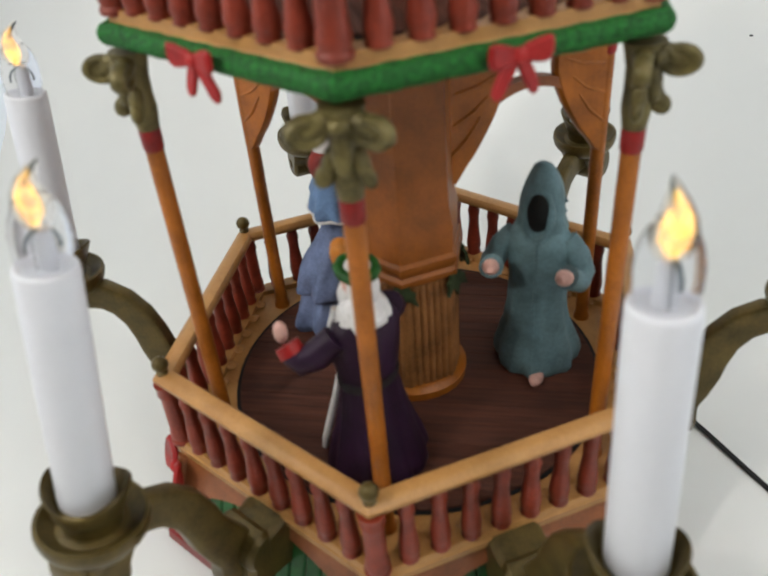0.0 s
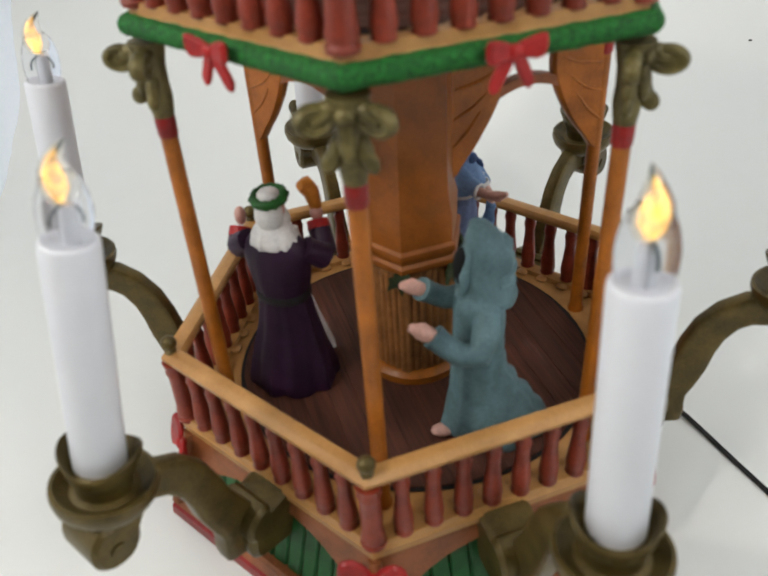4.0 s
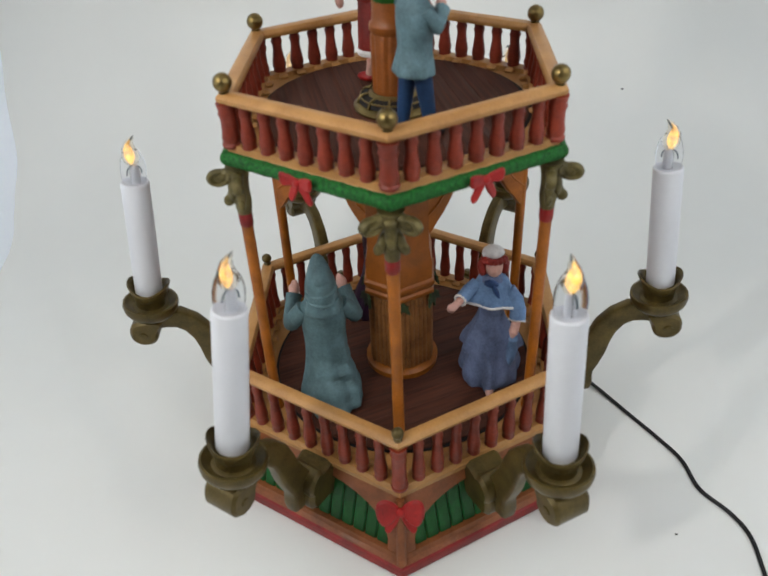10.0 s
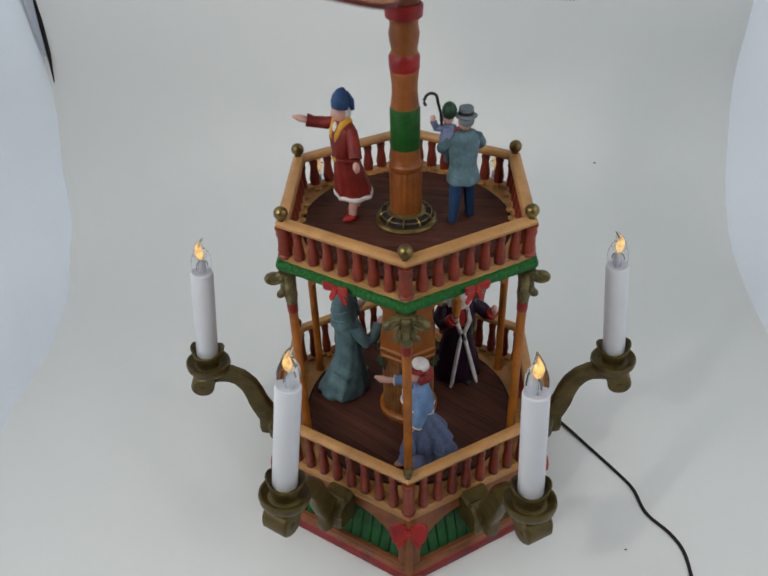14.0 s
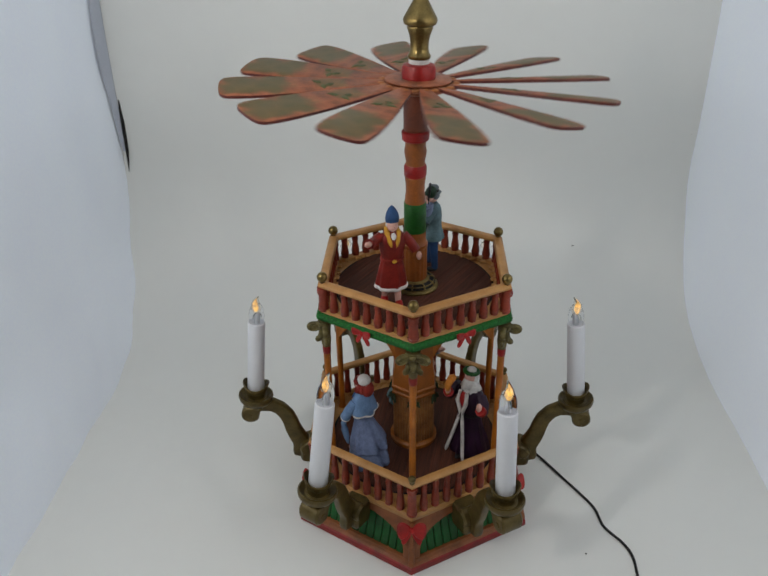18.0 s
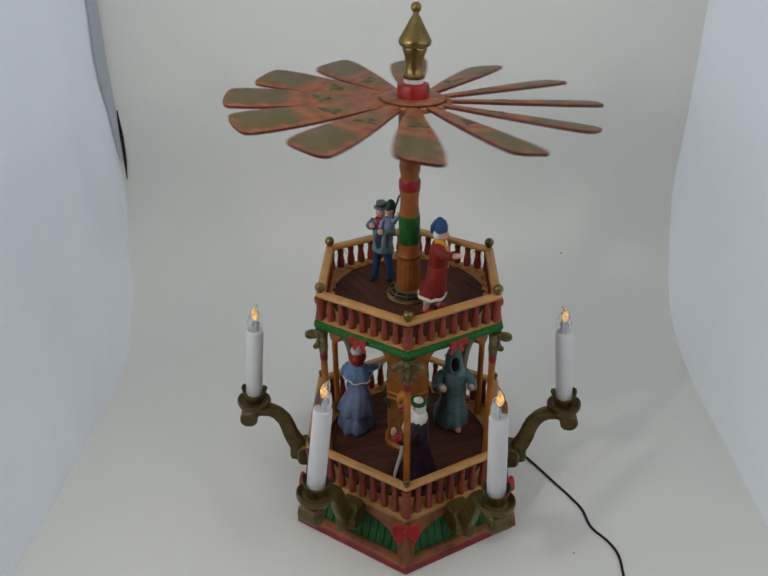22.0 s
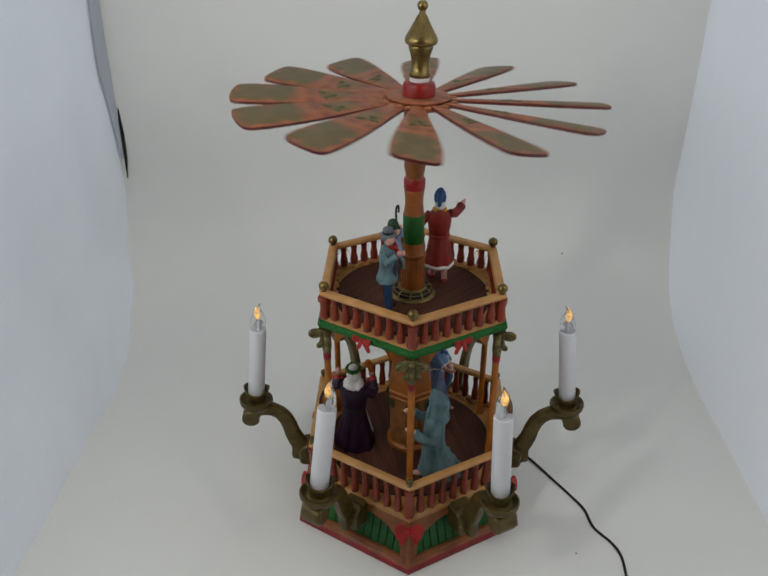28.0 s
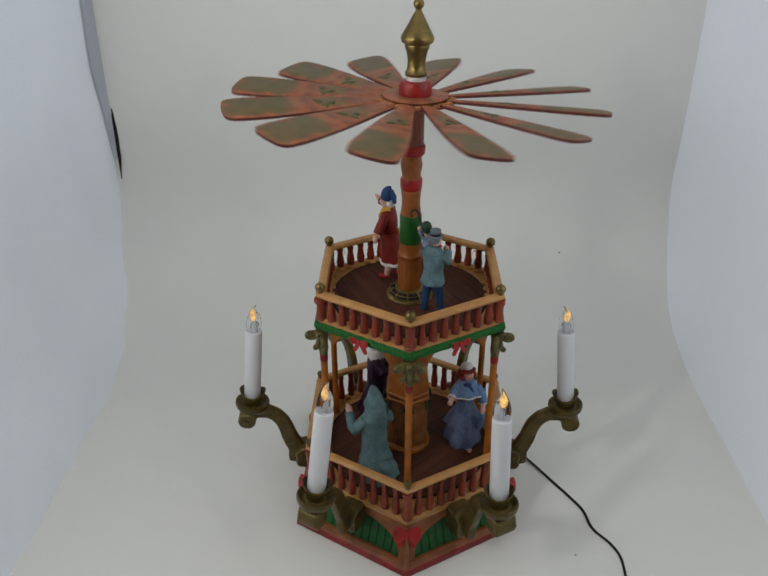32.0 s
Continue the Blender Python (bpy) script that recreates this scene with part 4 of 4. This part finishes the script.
    for k in range(7):
        a = radians(-66 + 22 * k)
        s.ball((0.2 + 3.4 * math.cos(a), 4.0 * math.sin(a), 62.0), (1.5, 1.5, 1.4), HAIR, seg=10, rows=6)
    s.ball((-1.6, 0, 62.8), (4.2, 4.4, 3.4), WHITE, seg=16, rows=8, tilt=Matrix.Rotation(radians(-16), 4, "Y"))
    s.v[neck:] = [rz(20) @ p for p in s.v[neck:]]  # she looks over her shoulder
    s.ball((10.2, 2.5, 1.4), (3.0, 1.8, 1.5), SKIN, seg=10, rows=6)
    return s


def bearded_figure():
    s = Shape()
    robe(s, [(0.2, 12.6, 14.2, -1.0), (4, 12.8, 13.8, -1.0), (12, 10.6, 12.0, -0.6), (22, 8.0, 9.6, -0.2), (31, 6.8, 8.2, 0), (33, 6.9, 8.2, 0), (42, 7.2, 9.8, 0), (48, 6.4, 10.4, 0), (52, 4.6, 7.6, -0.2), (54, 3.0, 4.0, -0.2)], PURPLE, folds=0.06, count=9)
    robe(s, [(31.2, 7.1, 8.6, 0), (32.6, 7.3, 8.8, 0), (34.0, 7.1, 8.6, 0)], SHOE)
    s.ball((4.6, 0, 44), (3.4, 4.4, 7.0), RED, seg=14, rows=8)
    for sy in (-1, 1):  # fur edges of the open gown
        s.tube([(6.6, sy * 2.8, 51), (8.2, sy * 3.8, 44), (8.0, sy * 1.2, 36), (8.6, sy * 1.4, 31), (10.6, sy * 4.2, 18), (13.2, sy * 7.2, 4), (13.4, sy * 8.0, 0.8)], [1.3, 1.5, 1.3, 1.2, 1.2, 1.2, 0.8], WHITE, seg=10)
    robe(s, [(50.0, 5.8, 7.4, -0.4), (52, 6.0, 7.4, -0.4), (55, 4.8, 5.8, -0.3), (57, 3.0, 3.6, 0)], WHITE, folds=0.06, count=11)
    s.ball((0.9, 0, 60.6), (3.8, 3.6, 4.9), SKIN, seg=16, rows=12)
    s.ball((2.4, 0, 55.8), (4.0, 4.2, 5.2), WHITE, seg=14, rows=10)
    s.ball((-1.6, 0, 59.8), (3.8, 4.3, 5.4), WHITE, seg=14, rows=10)
    wreath = [(4.2 * math.cos(a), 4.3 * math.sin(a), 64.6 + 0.7 * math.cos(a)) for a in [2 * math.pi * k / 24 for k in range(25)]]
    s.tube(wreath, [1.4 + 0.22 * math.sin(k * 2.6) for k in range(25)], LEAF, seg=10)
    s.ball((-0.2, 0, 65.2), (3.4, 3.4, 2.2), WHITE, seg=14, rows=8)
    # one arm lifts a horn, the other is held out low
    limb(s, [(0, -9, 49), (3, -12.5, 45), (8, -11.5, 44), (12, -8.5, 49)], [3.6, 4.0, 3.6, 3.4], PURPLE)
    limb(s, [(11.6, -8.8, 48.6), (13.0, -7.8, 50.6)], [3.6, 3.4], RED)
    s.ball((14.2, -7.0, 52.6), (2.0, 2.0, 2.4), SKIN, seg=10, rows=8)
    s.tube([(14.4, -7.0, 50), (14.8, -6.8, 55), (14.2, -6.2, 59.5), (12.4, -5.4, 62.5), (10, -4.8, 63.4)], [1.2, 2.0, 2.5, 2.7, 1.3], HORN, seg=12)
    limb(s, [(0, 9, 49), (2.2, 13.4, 45.4), (5.0, 16, 43.2), (7.6, 16.8, 45.0)], [3.6, 4.0, 3.6, 3.3], PURPLE)
    limb(s, [(7.4, 16.8, 44.8), (9.2, 17.0, 47)], [3.5, 3.3], RED)
    s.ball((10.6, 17.2, 50.2), (2.0, 1.8, 3.2), SKIN, seg=10, rows=8)
    s.ball((12.4, 3, 1.4), (3.0, 2.2, 1.6), SHOE, seg=10, rows=6)
    return s


def nightcap_figure():
    s = Shape()
    for sy in (-1, 1):
        limb(s, [(0.4 + 3.4 * sy, sy * 3.2, 1.5), (0.2 + 2.2 * sy, sy * 3.0, 8), (0, sy * 2.8, 15)], [1.6, 2.1, 2.5], SKIN)
        s.ball((1.6 + 3.4 * sy, sy * 3.4, 1.6), (3.9, 2.1, 1.7), RED, seg=12, rows=6)
    robe(s, [(11.6, 8.0, 8.8, 0), (12.8, 7.8, 8.6, 0), (18, 7.0, 8.0, 0.2), (27, 5.4, 6.2, 0.8), (30, 5.2, 6.0, 1.0), (38, 5.4, 7.0, 0.6), (43, 4.4, 6.6, 0.2), (46, 2.6, 3.2, 0)], COAT, folds=0.05, count=7)
    robe(s, [(10.8, 8.1, 9.0, 0), (11.8, 8.4, 9.2, 0), (12.8, 8.1, 8.9, 0)], WHITE, folds=0.05, count=7)
    robe(s, [(28.6, 5.6, 6.4, 0.9), (29.6, 5.8, 6.6, 0.9), (30.6, 5.6, 6.4, 0.9)], HAIR)
    for sy in (-1, 1):
        s.tube([(-2.4, sy * 2.6, 46.2), (1.6, sy * 3.0, 45.4), (4.4, sy * 2.0, 41), (5.4, sy * 0.4, 35)], [1.3, 1.5, 1.4, 0.7], YELLOW, seg=10)
    s.ball((3.4, 0, 42), (1.6, 1.8, 4), WHITE, seg=10, rows=6)
    s.ball((0.9, 0, 49.6), (3.4, 3.0, 4.0), SKIN, seg=16, rows=12)
    s.ball((4.1, 0, 49.2), (1.0, 0.7, 0.9), SKIN, seg=8, rows=6)
    s.ball((-1.6, 0, 49.2), (2.6, 3.2, 3.2), WHITE, seg=12, rows=8)
    s.tube([(0.2, 0, 51.2), (-0.2, 0, 53.6), (-0.8, 0, 56.0), (-1.8, 0, 58.0), (-2.8, 0.2, 59.2)], [3.5, 3.7, 3.2, 2.0, 0.7], CAPBLUE, seg=16)
    s.tube([(-3.0, 0.2, 57), (-4.6, 0.8, 53.5), (-4.8, 1.0, 49.5)], [1.5, 1.7, 1.1], CAPBLUE, seg=10)
    limb(s, [(0, -6, 43), (2.5, -9.5, 42), (6.5, -12.5, 42.6), (9.0, -14.0, 43.6)], [2.5, 2.7, 2.5, 2.9], COAT)
    limb(s, [(8.8, -13.8, 43.5), (11.4, -15.4, 44.6), (13.6, -17, 45.6)], [1.5, 1.6, 0.6], SKIN)
    limb(s, [(0, 6, 43), (1.8, 9.6, 38.5), (3.6, 12.4, 33.8)], [2.5, 2.7, 2.7], COAT)
    s.ball((4.8, 14.0, 30.8), (1.5, 1.5, 2.6), SKIN, seg=10, rows=8)
    s.ball((6.6, 0, 29.6), (0.6, 1.3, 1.2), YELLOW, seg=8, rows=6)
    s.v = [Vector((p[0] + 0.10 * max(0, p[2] - 8) - 2.0, p[1], p[2])) for p in s.v]  # he bends forward
    return s


def father_figure():
    s = Shape()
    for sy, step in ((-1, 2.4), (1, -1.8)):
        limb(s, [(step, sy * 4.6, 1.6), (0.6 * step, sy * 3.8, 11), (0, sy * 2.4, 24)], [1.9, 2.4, 3.2], TROUSER)
        s.ball((1.8 + step, sy * 4.9, 1.3), (3.4, 1.9, 1.5), SHOE, seg=12, rows=6)
    robe(s, [(20.0, 5.8, 6.9, -0.6), (21.2, 5.8, 6.9, -0.6), (24, 5.3, 6.3, -0.3), (28, 4.7, 5.6, 0), (34, 4.8, 6.4, 0), (39, 4.2, 6.4, 0), (42, 2.6, 3.4, 0.2)], COATTEAL, folds=0.05, count=6)
    s.ball((3.0, 0, 28), (2.7, 3.4, 8.5), SLATE, seg=14, rows=10)
    s.ball((0.8, -0.6, 45.8), (3.2, 3.0, 3.8), SKIN, seg=16, rows=10)
    s.ball((3.9, -0.6, 45.4), (0.8, 0.6, 0.8), SKIN, seg=8, rows=6)
    s.ball((-0.7, -0.6, 46.6), (2.8, 3.2, 2.6), GREY, seg=12, rows=8)
    # a grey top hat with a wide brim and a band
    s.lathe([(4.3, 48.2), (4.6, 48.7), (3.2, 49.2), (3.0, 49.4)], GREY, 24, at(0.2, -0.6, 0))
    s.lathe([(3.1, 49.3), (3.1, 50.5), (3.0, 50.6)], SHOE, 24, at(0.2, -0.6, 0))
    s.lathe([(2.95, 50.4), (3.0, 51.2), (3.0, 51.9), (2.5, 52.4), (1.4, 52.6)], GREY, 24, at(0.2, -0.6, 0))
    # a red scarf over the chest
    s.tube([(0.8, -3.0, 42.0), (2.4, -2.6, 41.8), (4.0, -0.8, 41.0), (4.0, 1.4, 41.2), (2.2, 2.6, 42.0), (0.8, 2.8, 42.2)], [0.5, 1.0, 1.3, 1.3, 1.0, 0.5], RED, seg=8)
    s.tube([(4.2, 0.2, 41), (5.2, 0.6, 37.5), (5.4, 0.8, 33.5)], [1.2, 1.2, 0.6], RED, seg=8)
    limb(s, [(0, -5.6, 39), (1.8, -8.0, 35.0), (6.4, -4.8, 38.0)], [2.4, 2.6, 2.3], COATTEAL)
    limb(s, [(0, 5.6, 39), (2.6, 8.2, 34.6), (6.4, 5.0, 35.6)], [2.4, 2.6, 2.3], COATTEAL)
    s.ball((7.4, -3.0, 38.8), (1.6, 1.9, 1.8), SKIN, seg=10, rows=6)
    s.ball((7.6, 3.0, 36.2), (1.6, 1.9, 1.8), SKIN, seg=10, rows=6)
    # the child carried on the shoulder
    kid = len(s.v)
    limb(s, [(3.4, 5.0, 35.5), (2.8, 5.8, 41), (2.0, 5.6, 47)], [2.8, 3.3, 2.5], LILAC)
    limb(s, [(4.0, 4.0, 37.5), (6.8, 4.2, 33), (7.2, 4.2, 28.4)], [1.8, 1.6, 1.3], GREY)
    limb(s, [(2.0, 7.6, 46), (4.4, 10.0, 45.6), (3.2, 11.6, 49)], [1.5, 1.6, 1.3], LILAC)
    s.ball((3.2, 11.8, 50.4), (1.2, 1.2, 1.4), SKIN, seg=8, rows=6)
    limb(s, [(2.6, 3.2, 45.6), (5.0, 1.8, 43.4), (6.4, 1.6, 40.6)], [1.4, 1.4, 1.2], LILAC)
    s.ball((2.4, 5.6, 50.6), (2.6, 2.5, 3.0), SKIN, seg=14, rows=8)
    s.ball((1.0, 5.6, 53.8), (3.2, 3.0, 3.8), CAPGREEN, seg=16, rows=10, tilt=Matrix.Rotation(radians(-14), 4, "Y"))
    s.tube([(5.4, 5.6, 52.4), (3.4, 5.6, 52.8)], [0.4, 1.9], CAPGREEN, seg=10)
    crook = [(2.8, 8.0, 46), (1.8, 9.0, 53), (1.2, 10.4, 57.6)] + [(1.0, 13.4 + 2.7 * math.cos(radians(a)), 59.0 + 2.9 * math.sin(radians(a))) for a in range(170, -41, -15)]
    s.tube(crook, 0.6, SHOE, seg=8)
    s.v[kid:] = [p + Vector((0, 0.6, -2.6)) for p in s.v[kid:]]
    return s


def figurine(name, shape, radius, height, facing, label, size=1.0):
    """Stands at a radius from the shaft's axis; its origin lies on the axis, so that it turns about it."""
    m = at(radius, 0, height) @ rz(facing) @ Matrix.Scale(size, 4)
    shape.v = [m @ p for p in shape.v]
    return thing(name, label, "figurine", "figurines on the pyramid", shape=shape)


hooded = figurine("hooded_figurine", hooded_figure(), 34.8, 37.7, -112, "painted figurine in a grey-green hooded robe, standing on the turntable")
lady = figurine("lady_figurine", lady_figure(), 37.5, 37.7, -83, "painted figurine of a red-haired lady in a slate-blue caped dress", 0.955)
bearded = figurine("bearded_figurine", bearded_figure(), 36.5, 37.7, -118, "painted figurine with white beard, green wreath and plum robe", 0.925)
nightcap = figurine("nightcap_figurine", nightcap_figure(), 24.5, 150.6, 45, "painted figurine in a red robe and blue nightcap")
father = figurine("father_figurine", father_figure(), 24.0, 150.6, 110, "painted figurine in teal coat and top hat carrying a child")


# ---- the vaned wheel and its finial ----
def fan_material():
    """Terracotta with a sponged green patch near the tip of each vane and a small one half way."""
    m = paint("vane_paint", (0.34, 0.105, 0.045), 0.5, vary=0.5, coarse=110, coat=0.1, rand=0.06)
    nt = m.node_tree
    n, l = nt.nodes, nt.links
    b = n["Principled BSDF"]
    out = b.inputs["Base Color"].links[0].from_socket
    co, sep, no, ab = (n.new(k) for k in ("ShaderNodeTexCoord", "ShaderNodeSeparateXYZ", "ShaderNodeTexNoise", "ShaderNodeMath"))
    l.new(co.outputs["Object"], sep.inputs[0])
    no.inputs["Scale"].default_value = 85
    no.inputs["Detail"].default_value = 4
    l.new(co.outputs["Object"], no.inputs["Vector"])
    ab.operation = "ABSOLUTE"
    l.new(sep.outputs["Y"], ab.inputs[0])

    def math_node(kind, p, q):
        k = n.new("ShaderNodeMath")
        k.operation = kind
        for i, v in enumerate((p, q)):
            if isinstance(v, (int, float)):
                k.inputs[i].default_value = v
            else:
                l.new(v, k.inputs[i])
        return k.outputs[0]

    for cx, wx, wy, green, most in ((81, 17, 10.2, (0.070, 0.080, 0.026, 1), 0.78), (44, 8, 5.0, (0.07, 0.095, 0.024, 1), 0.5)):
        dx = math_node("DIVIDE", math_node("ABSOLUTE", math_node("SUBTRACT", sep.outputs["X"], cx * U), 0), wx * U)
        dy = math_node("DIVIDE", ab.outputs[0], wy * U)
        far = math_node("MAXIMUM", dx, dy)
        far = math_node("ADD", far, math_node("MULTIPLY", math_node("SUBTRACT", no.outputs[0], 0.5), 1.3))
        mr = n.new("ShaderNodeMapRange")
        mr.interpolation_type = "SMOOTHSTEP"
        mr.inputs["From Min"].default_value, mr.inputs["From Max"].default_value = 0.65, 1.15
        mr.inputs["To Min"].default_value, mr.inputs["To Max"].default_value = most, 0.0
        l.new(far, mr.inputs["Value"])
        mx = n.new("ShaderNodeMix")
        mx.data_type = "RGBA"
        l.new(mr.outputs[0], mx.inputs["Factor"])
        l.new(out, mx.inputs["A"])
        mx.inputs["B"].default_value = green
        out = mx.outputs["Result"]
    l.new(out, b.inputs["Base Color"])
    return m


VANE = fan_material()
VANE_EDGE = paint("vane_edge_paint", (0.10, 0.018, 0.014), 0.5, vary=0.3)
FAN_Z, FAN_X = 267.6, 1.2
wheel = thing("vane_wheel", "twelve-vaned terracotta and green wheel with a brass finial", "vane wheel")
wheel.location = (FAN_X * U, 0, FAN_Z * U)


def build_wheel():
    s = Shape()
    s.lathe([(6, -4.4), (12, -4.0), (20.6, -1.0), (21, -0.4), (20.6, 0.3), (12, 0.8), (8, 0.9)], VANE, 48)
    hub = part("hub", s, wheel, "flat terracotta hub")
    s = Shape()
    s.lathe([(13.6, 0.5), (16.6, 1.2), (17.0, 2.0), (16.2, 2.6), (9, 2.8), (8.2, 2.6)], VANE, 40)
    part("hub_plate", s, hub)
    s = Shape()
    for q in range(24):
        s.ball((19.0, 0, 0.6), (2.2, 2.0, 0.8), TRIM, rz(q * 15), seg=10, rows=6)
    part("hub_trim", s, hub, "scalloped dull orange rim")
    s = Shape()
    s.lathe([(7.8, 2.0), (8.5, 2.8), (8.6, 7.4), (7.9, 9.2), (6, 9.8)], EDGE, 32)
    part("collar", s, wheel, "red painted collar")
    s = Shape()
    s.lathe([(5.0, 9.6), (5.2, 10.0), (5.2, 11.6), (4.8, 12.0)], WHITE, 28)
    part("bushing", s, wheel, "white bushing")
    s = Shape()
    s.lathe([(4.8, 11.8), (5.6, 12.2), (5.9, 13.6), (5.0, 14.8), (4.6, 17), (4.6, 20), (5.2, 23.4), (6.4, 26.6), (6.2, 27.6), (8.0, 28.6), (8.5, 30.2), (8.2, 31.6), (6.2, 35.0), (4.2, 38.6), (2.8, 41.4), (1.7, 43.0), (1.4, 44.4)], BRASS, 36)
    s.ball((0, 0, 46.6), 2.7, BRASS, seg=20, rows=12)
    part("finial", s, wheel, "turned brass finial with a ball")
    # one vane: outline along x, pitched about its own length
    half = [(17, 3.2), (24, 4.2), (34, 5.8), (46, 7.8), (58, 9.6), (70, 11.0), (80, 11.8), (88, 12.0), (94, 11.6), (96.4, 10.6), (97.8, 8.8), (98.6, 5.8), (98.9, 1.4)]
    outline = half + [(x, -y) for x, y in reversed(half)]
    v = Shape()
    top = [(x, y * 0.97 + 0.25 * math.sin(x * 0.9), 0.7) for x, y in outline]
    low = [(x, y * 0.97, -0.7) for x, y in outline]
    inset = [(x - (1 if x > 90 else 0), y * 0.91, 1.05) for x, y in outline]
    pitch = Matrix.Rotation(radians(-PITCH), 4, "X")
    v.loft([inset, top], VANE, pitch, caps=False)
    v.loft([top, low], VANE_EDGE, pitch, caps=False)
    k = v.slot(VANE)
    n = len(outline)
    v.f += [tuple(range(n)), tuple(reversed(range(3 * n, 4 * n)))]
    v.mi += [k, v.slot(VANE_EDGE)]
    vane_mesh = v.mesh("vane", 50)
    g = Shape()
    for dx, dy, q in ((45, 1.5, 30), (51, -2.2, -40), (48, 3.8, 95)):
        leaf = [(x, y, 1.15) for x, y in ((-3.6, 0), (-2.2, 1.0), (-1.6, 2.0), (-0.4, 1.2), (0.6, 2.0), (1.6, 1.0), (3.8, 0), (1.6, -1.0), (0.6, -2.0), (-0.4, -1.2), (-1.6, -2.0), (-2.2, -1.0))]
        mm = pitch @ at(dx, dy, 0) @ rz(q) @ Matrix.Diagonal((0.85, 0.85, 1, 1))
        g.loft([leaf, [(x * 0.7, y * 0.7, 1.5) for x, y, z in leaf]], VANELEAF, mm)
    leaf_mesh = g.mesh("holly_leaves")
    for k in range(12):
        vane = part("vane", vane_mesh, wheel, m=rz(k * 30))
        part("holly_leaves", leaf_mesh, vane, "green painted holly leaves")


PITCH = 9.5
build_wheel()


# ---- the mains cord ----
def build_cord():
    s = Shape()
    pts = [(62, 36, 8), (74, 33, 4), (87, 20.5, 1.4), (101, 0, 0.6), (110, -14, 0.6), (116.5, -26, 0.6), (119.5, -41, 0.6), (128, -53, 0.6), (132, -64, 0.6), (131.5, -80, 0.6), (131, -96, 0.6), (135, -130, 0.6), (150, -200, 0.6), (180, -300, 0.6)]
    v = [Vector(p) for p in pts]
    path = []
    for i in range(len(v) - 1):
        a, b, c, d = v[max(i - 1, 0)], v[i], v[i + 1], v[min(i + 2, len(v) - 1)]
        for k in range(8):
            t = k / 8
            path.append(0.5 * ((2 * b) + (c - a) * t + (2 * a - 5 * b + 4 * c - d) * t * t + (3 * b - a - 3 * c + d) * t ** 3))
    path.append(v[-1])
    s.tube(path, 0.5, CORD, seg=10)
    side = [p + Vector((0.78, 0.56, 0)) for p in path]
    s.tube(side, 0.42, CORD, seg=8)
    thing("power_cord", "thin black twin power cord trailing over the white sheet", "cord", shape=s)


build_cord()


# ---- what moves: both turntables, their figurines and the vane wheel ----
LOWER, UPPER, WHEEL = -15.5, 17.0, -100.0  # degrees per second


def lower_turn(t):
    return LOWER * t


def upper_turn(t):
    return 155 + UPPER * (t - 13)


def wheel_turn(t):
    """A steady turn with the small unevenness of the motor."""
    lag = np.interp(t, (0, 17, 19, 20, 21, 22, 23, 24, 25, 28, 29, 30, 31, 32), (0, 0.8, 0, -2.0, 3.0, 1.0, -1.0, -0.3, 0.8, -2.0, -3.3, -6.0, -5.4, -2.2))
    return -89.2 + WHEEL * (t - 19) + float(lag)


def spin(ob, turn, step, base=Matrix()):
    n = round(32 / step)
    walk(ob, [(32 * k / n, base @ pose(0, 0, 0, 0, 0, turn(32 * k / n))) for k in range(n + 1)])


def motions():
    spin(lower_table, lower_turn, 2.0)
    spin(upper_table, upper_turn, 2.0)
    spin(hooded, lambda t: lower_turn(t) + 9.5, 2.0)
    spin(lady, lambda t: lower_turn(t) + 134, 2.0)
    spin(bearded, lambda t: lower_turn(t) + 261, 2.0)
    spin(nightcap, upper_turn, 2.0)
    spin(father, lambda t: upper_turn(t) + 184, 2.0)
    spin(wheel, wheel_turn, 0.5, pose(FAN_X * U, 0, FAN_Z * U, -1.8, 1.3, 0))


motions()
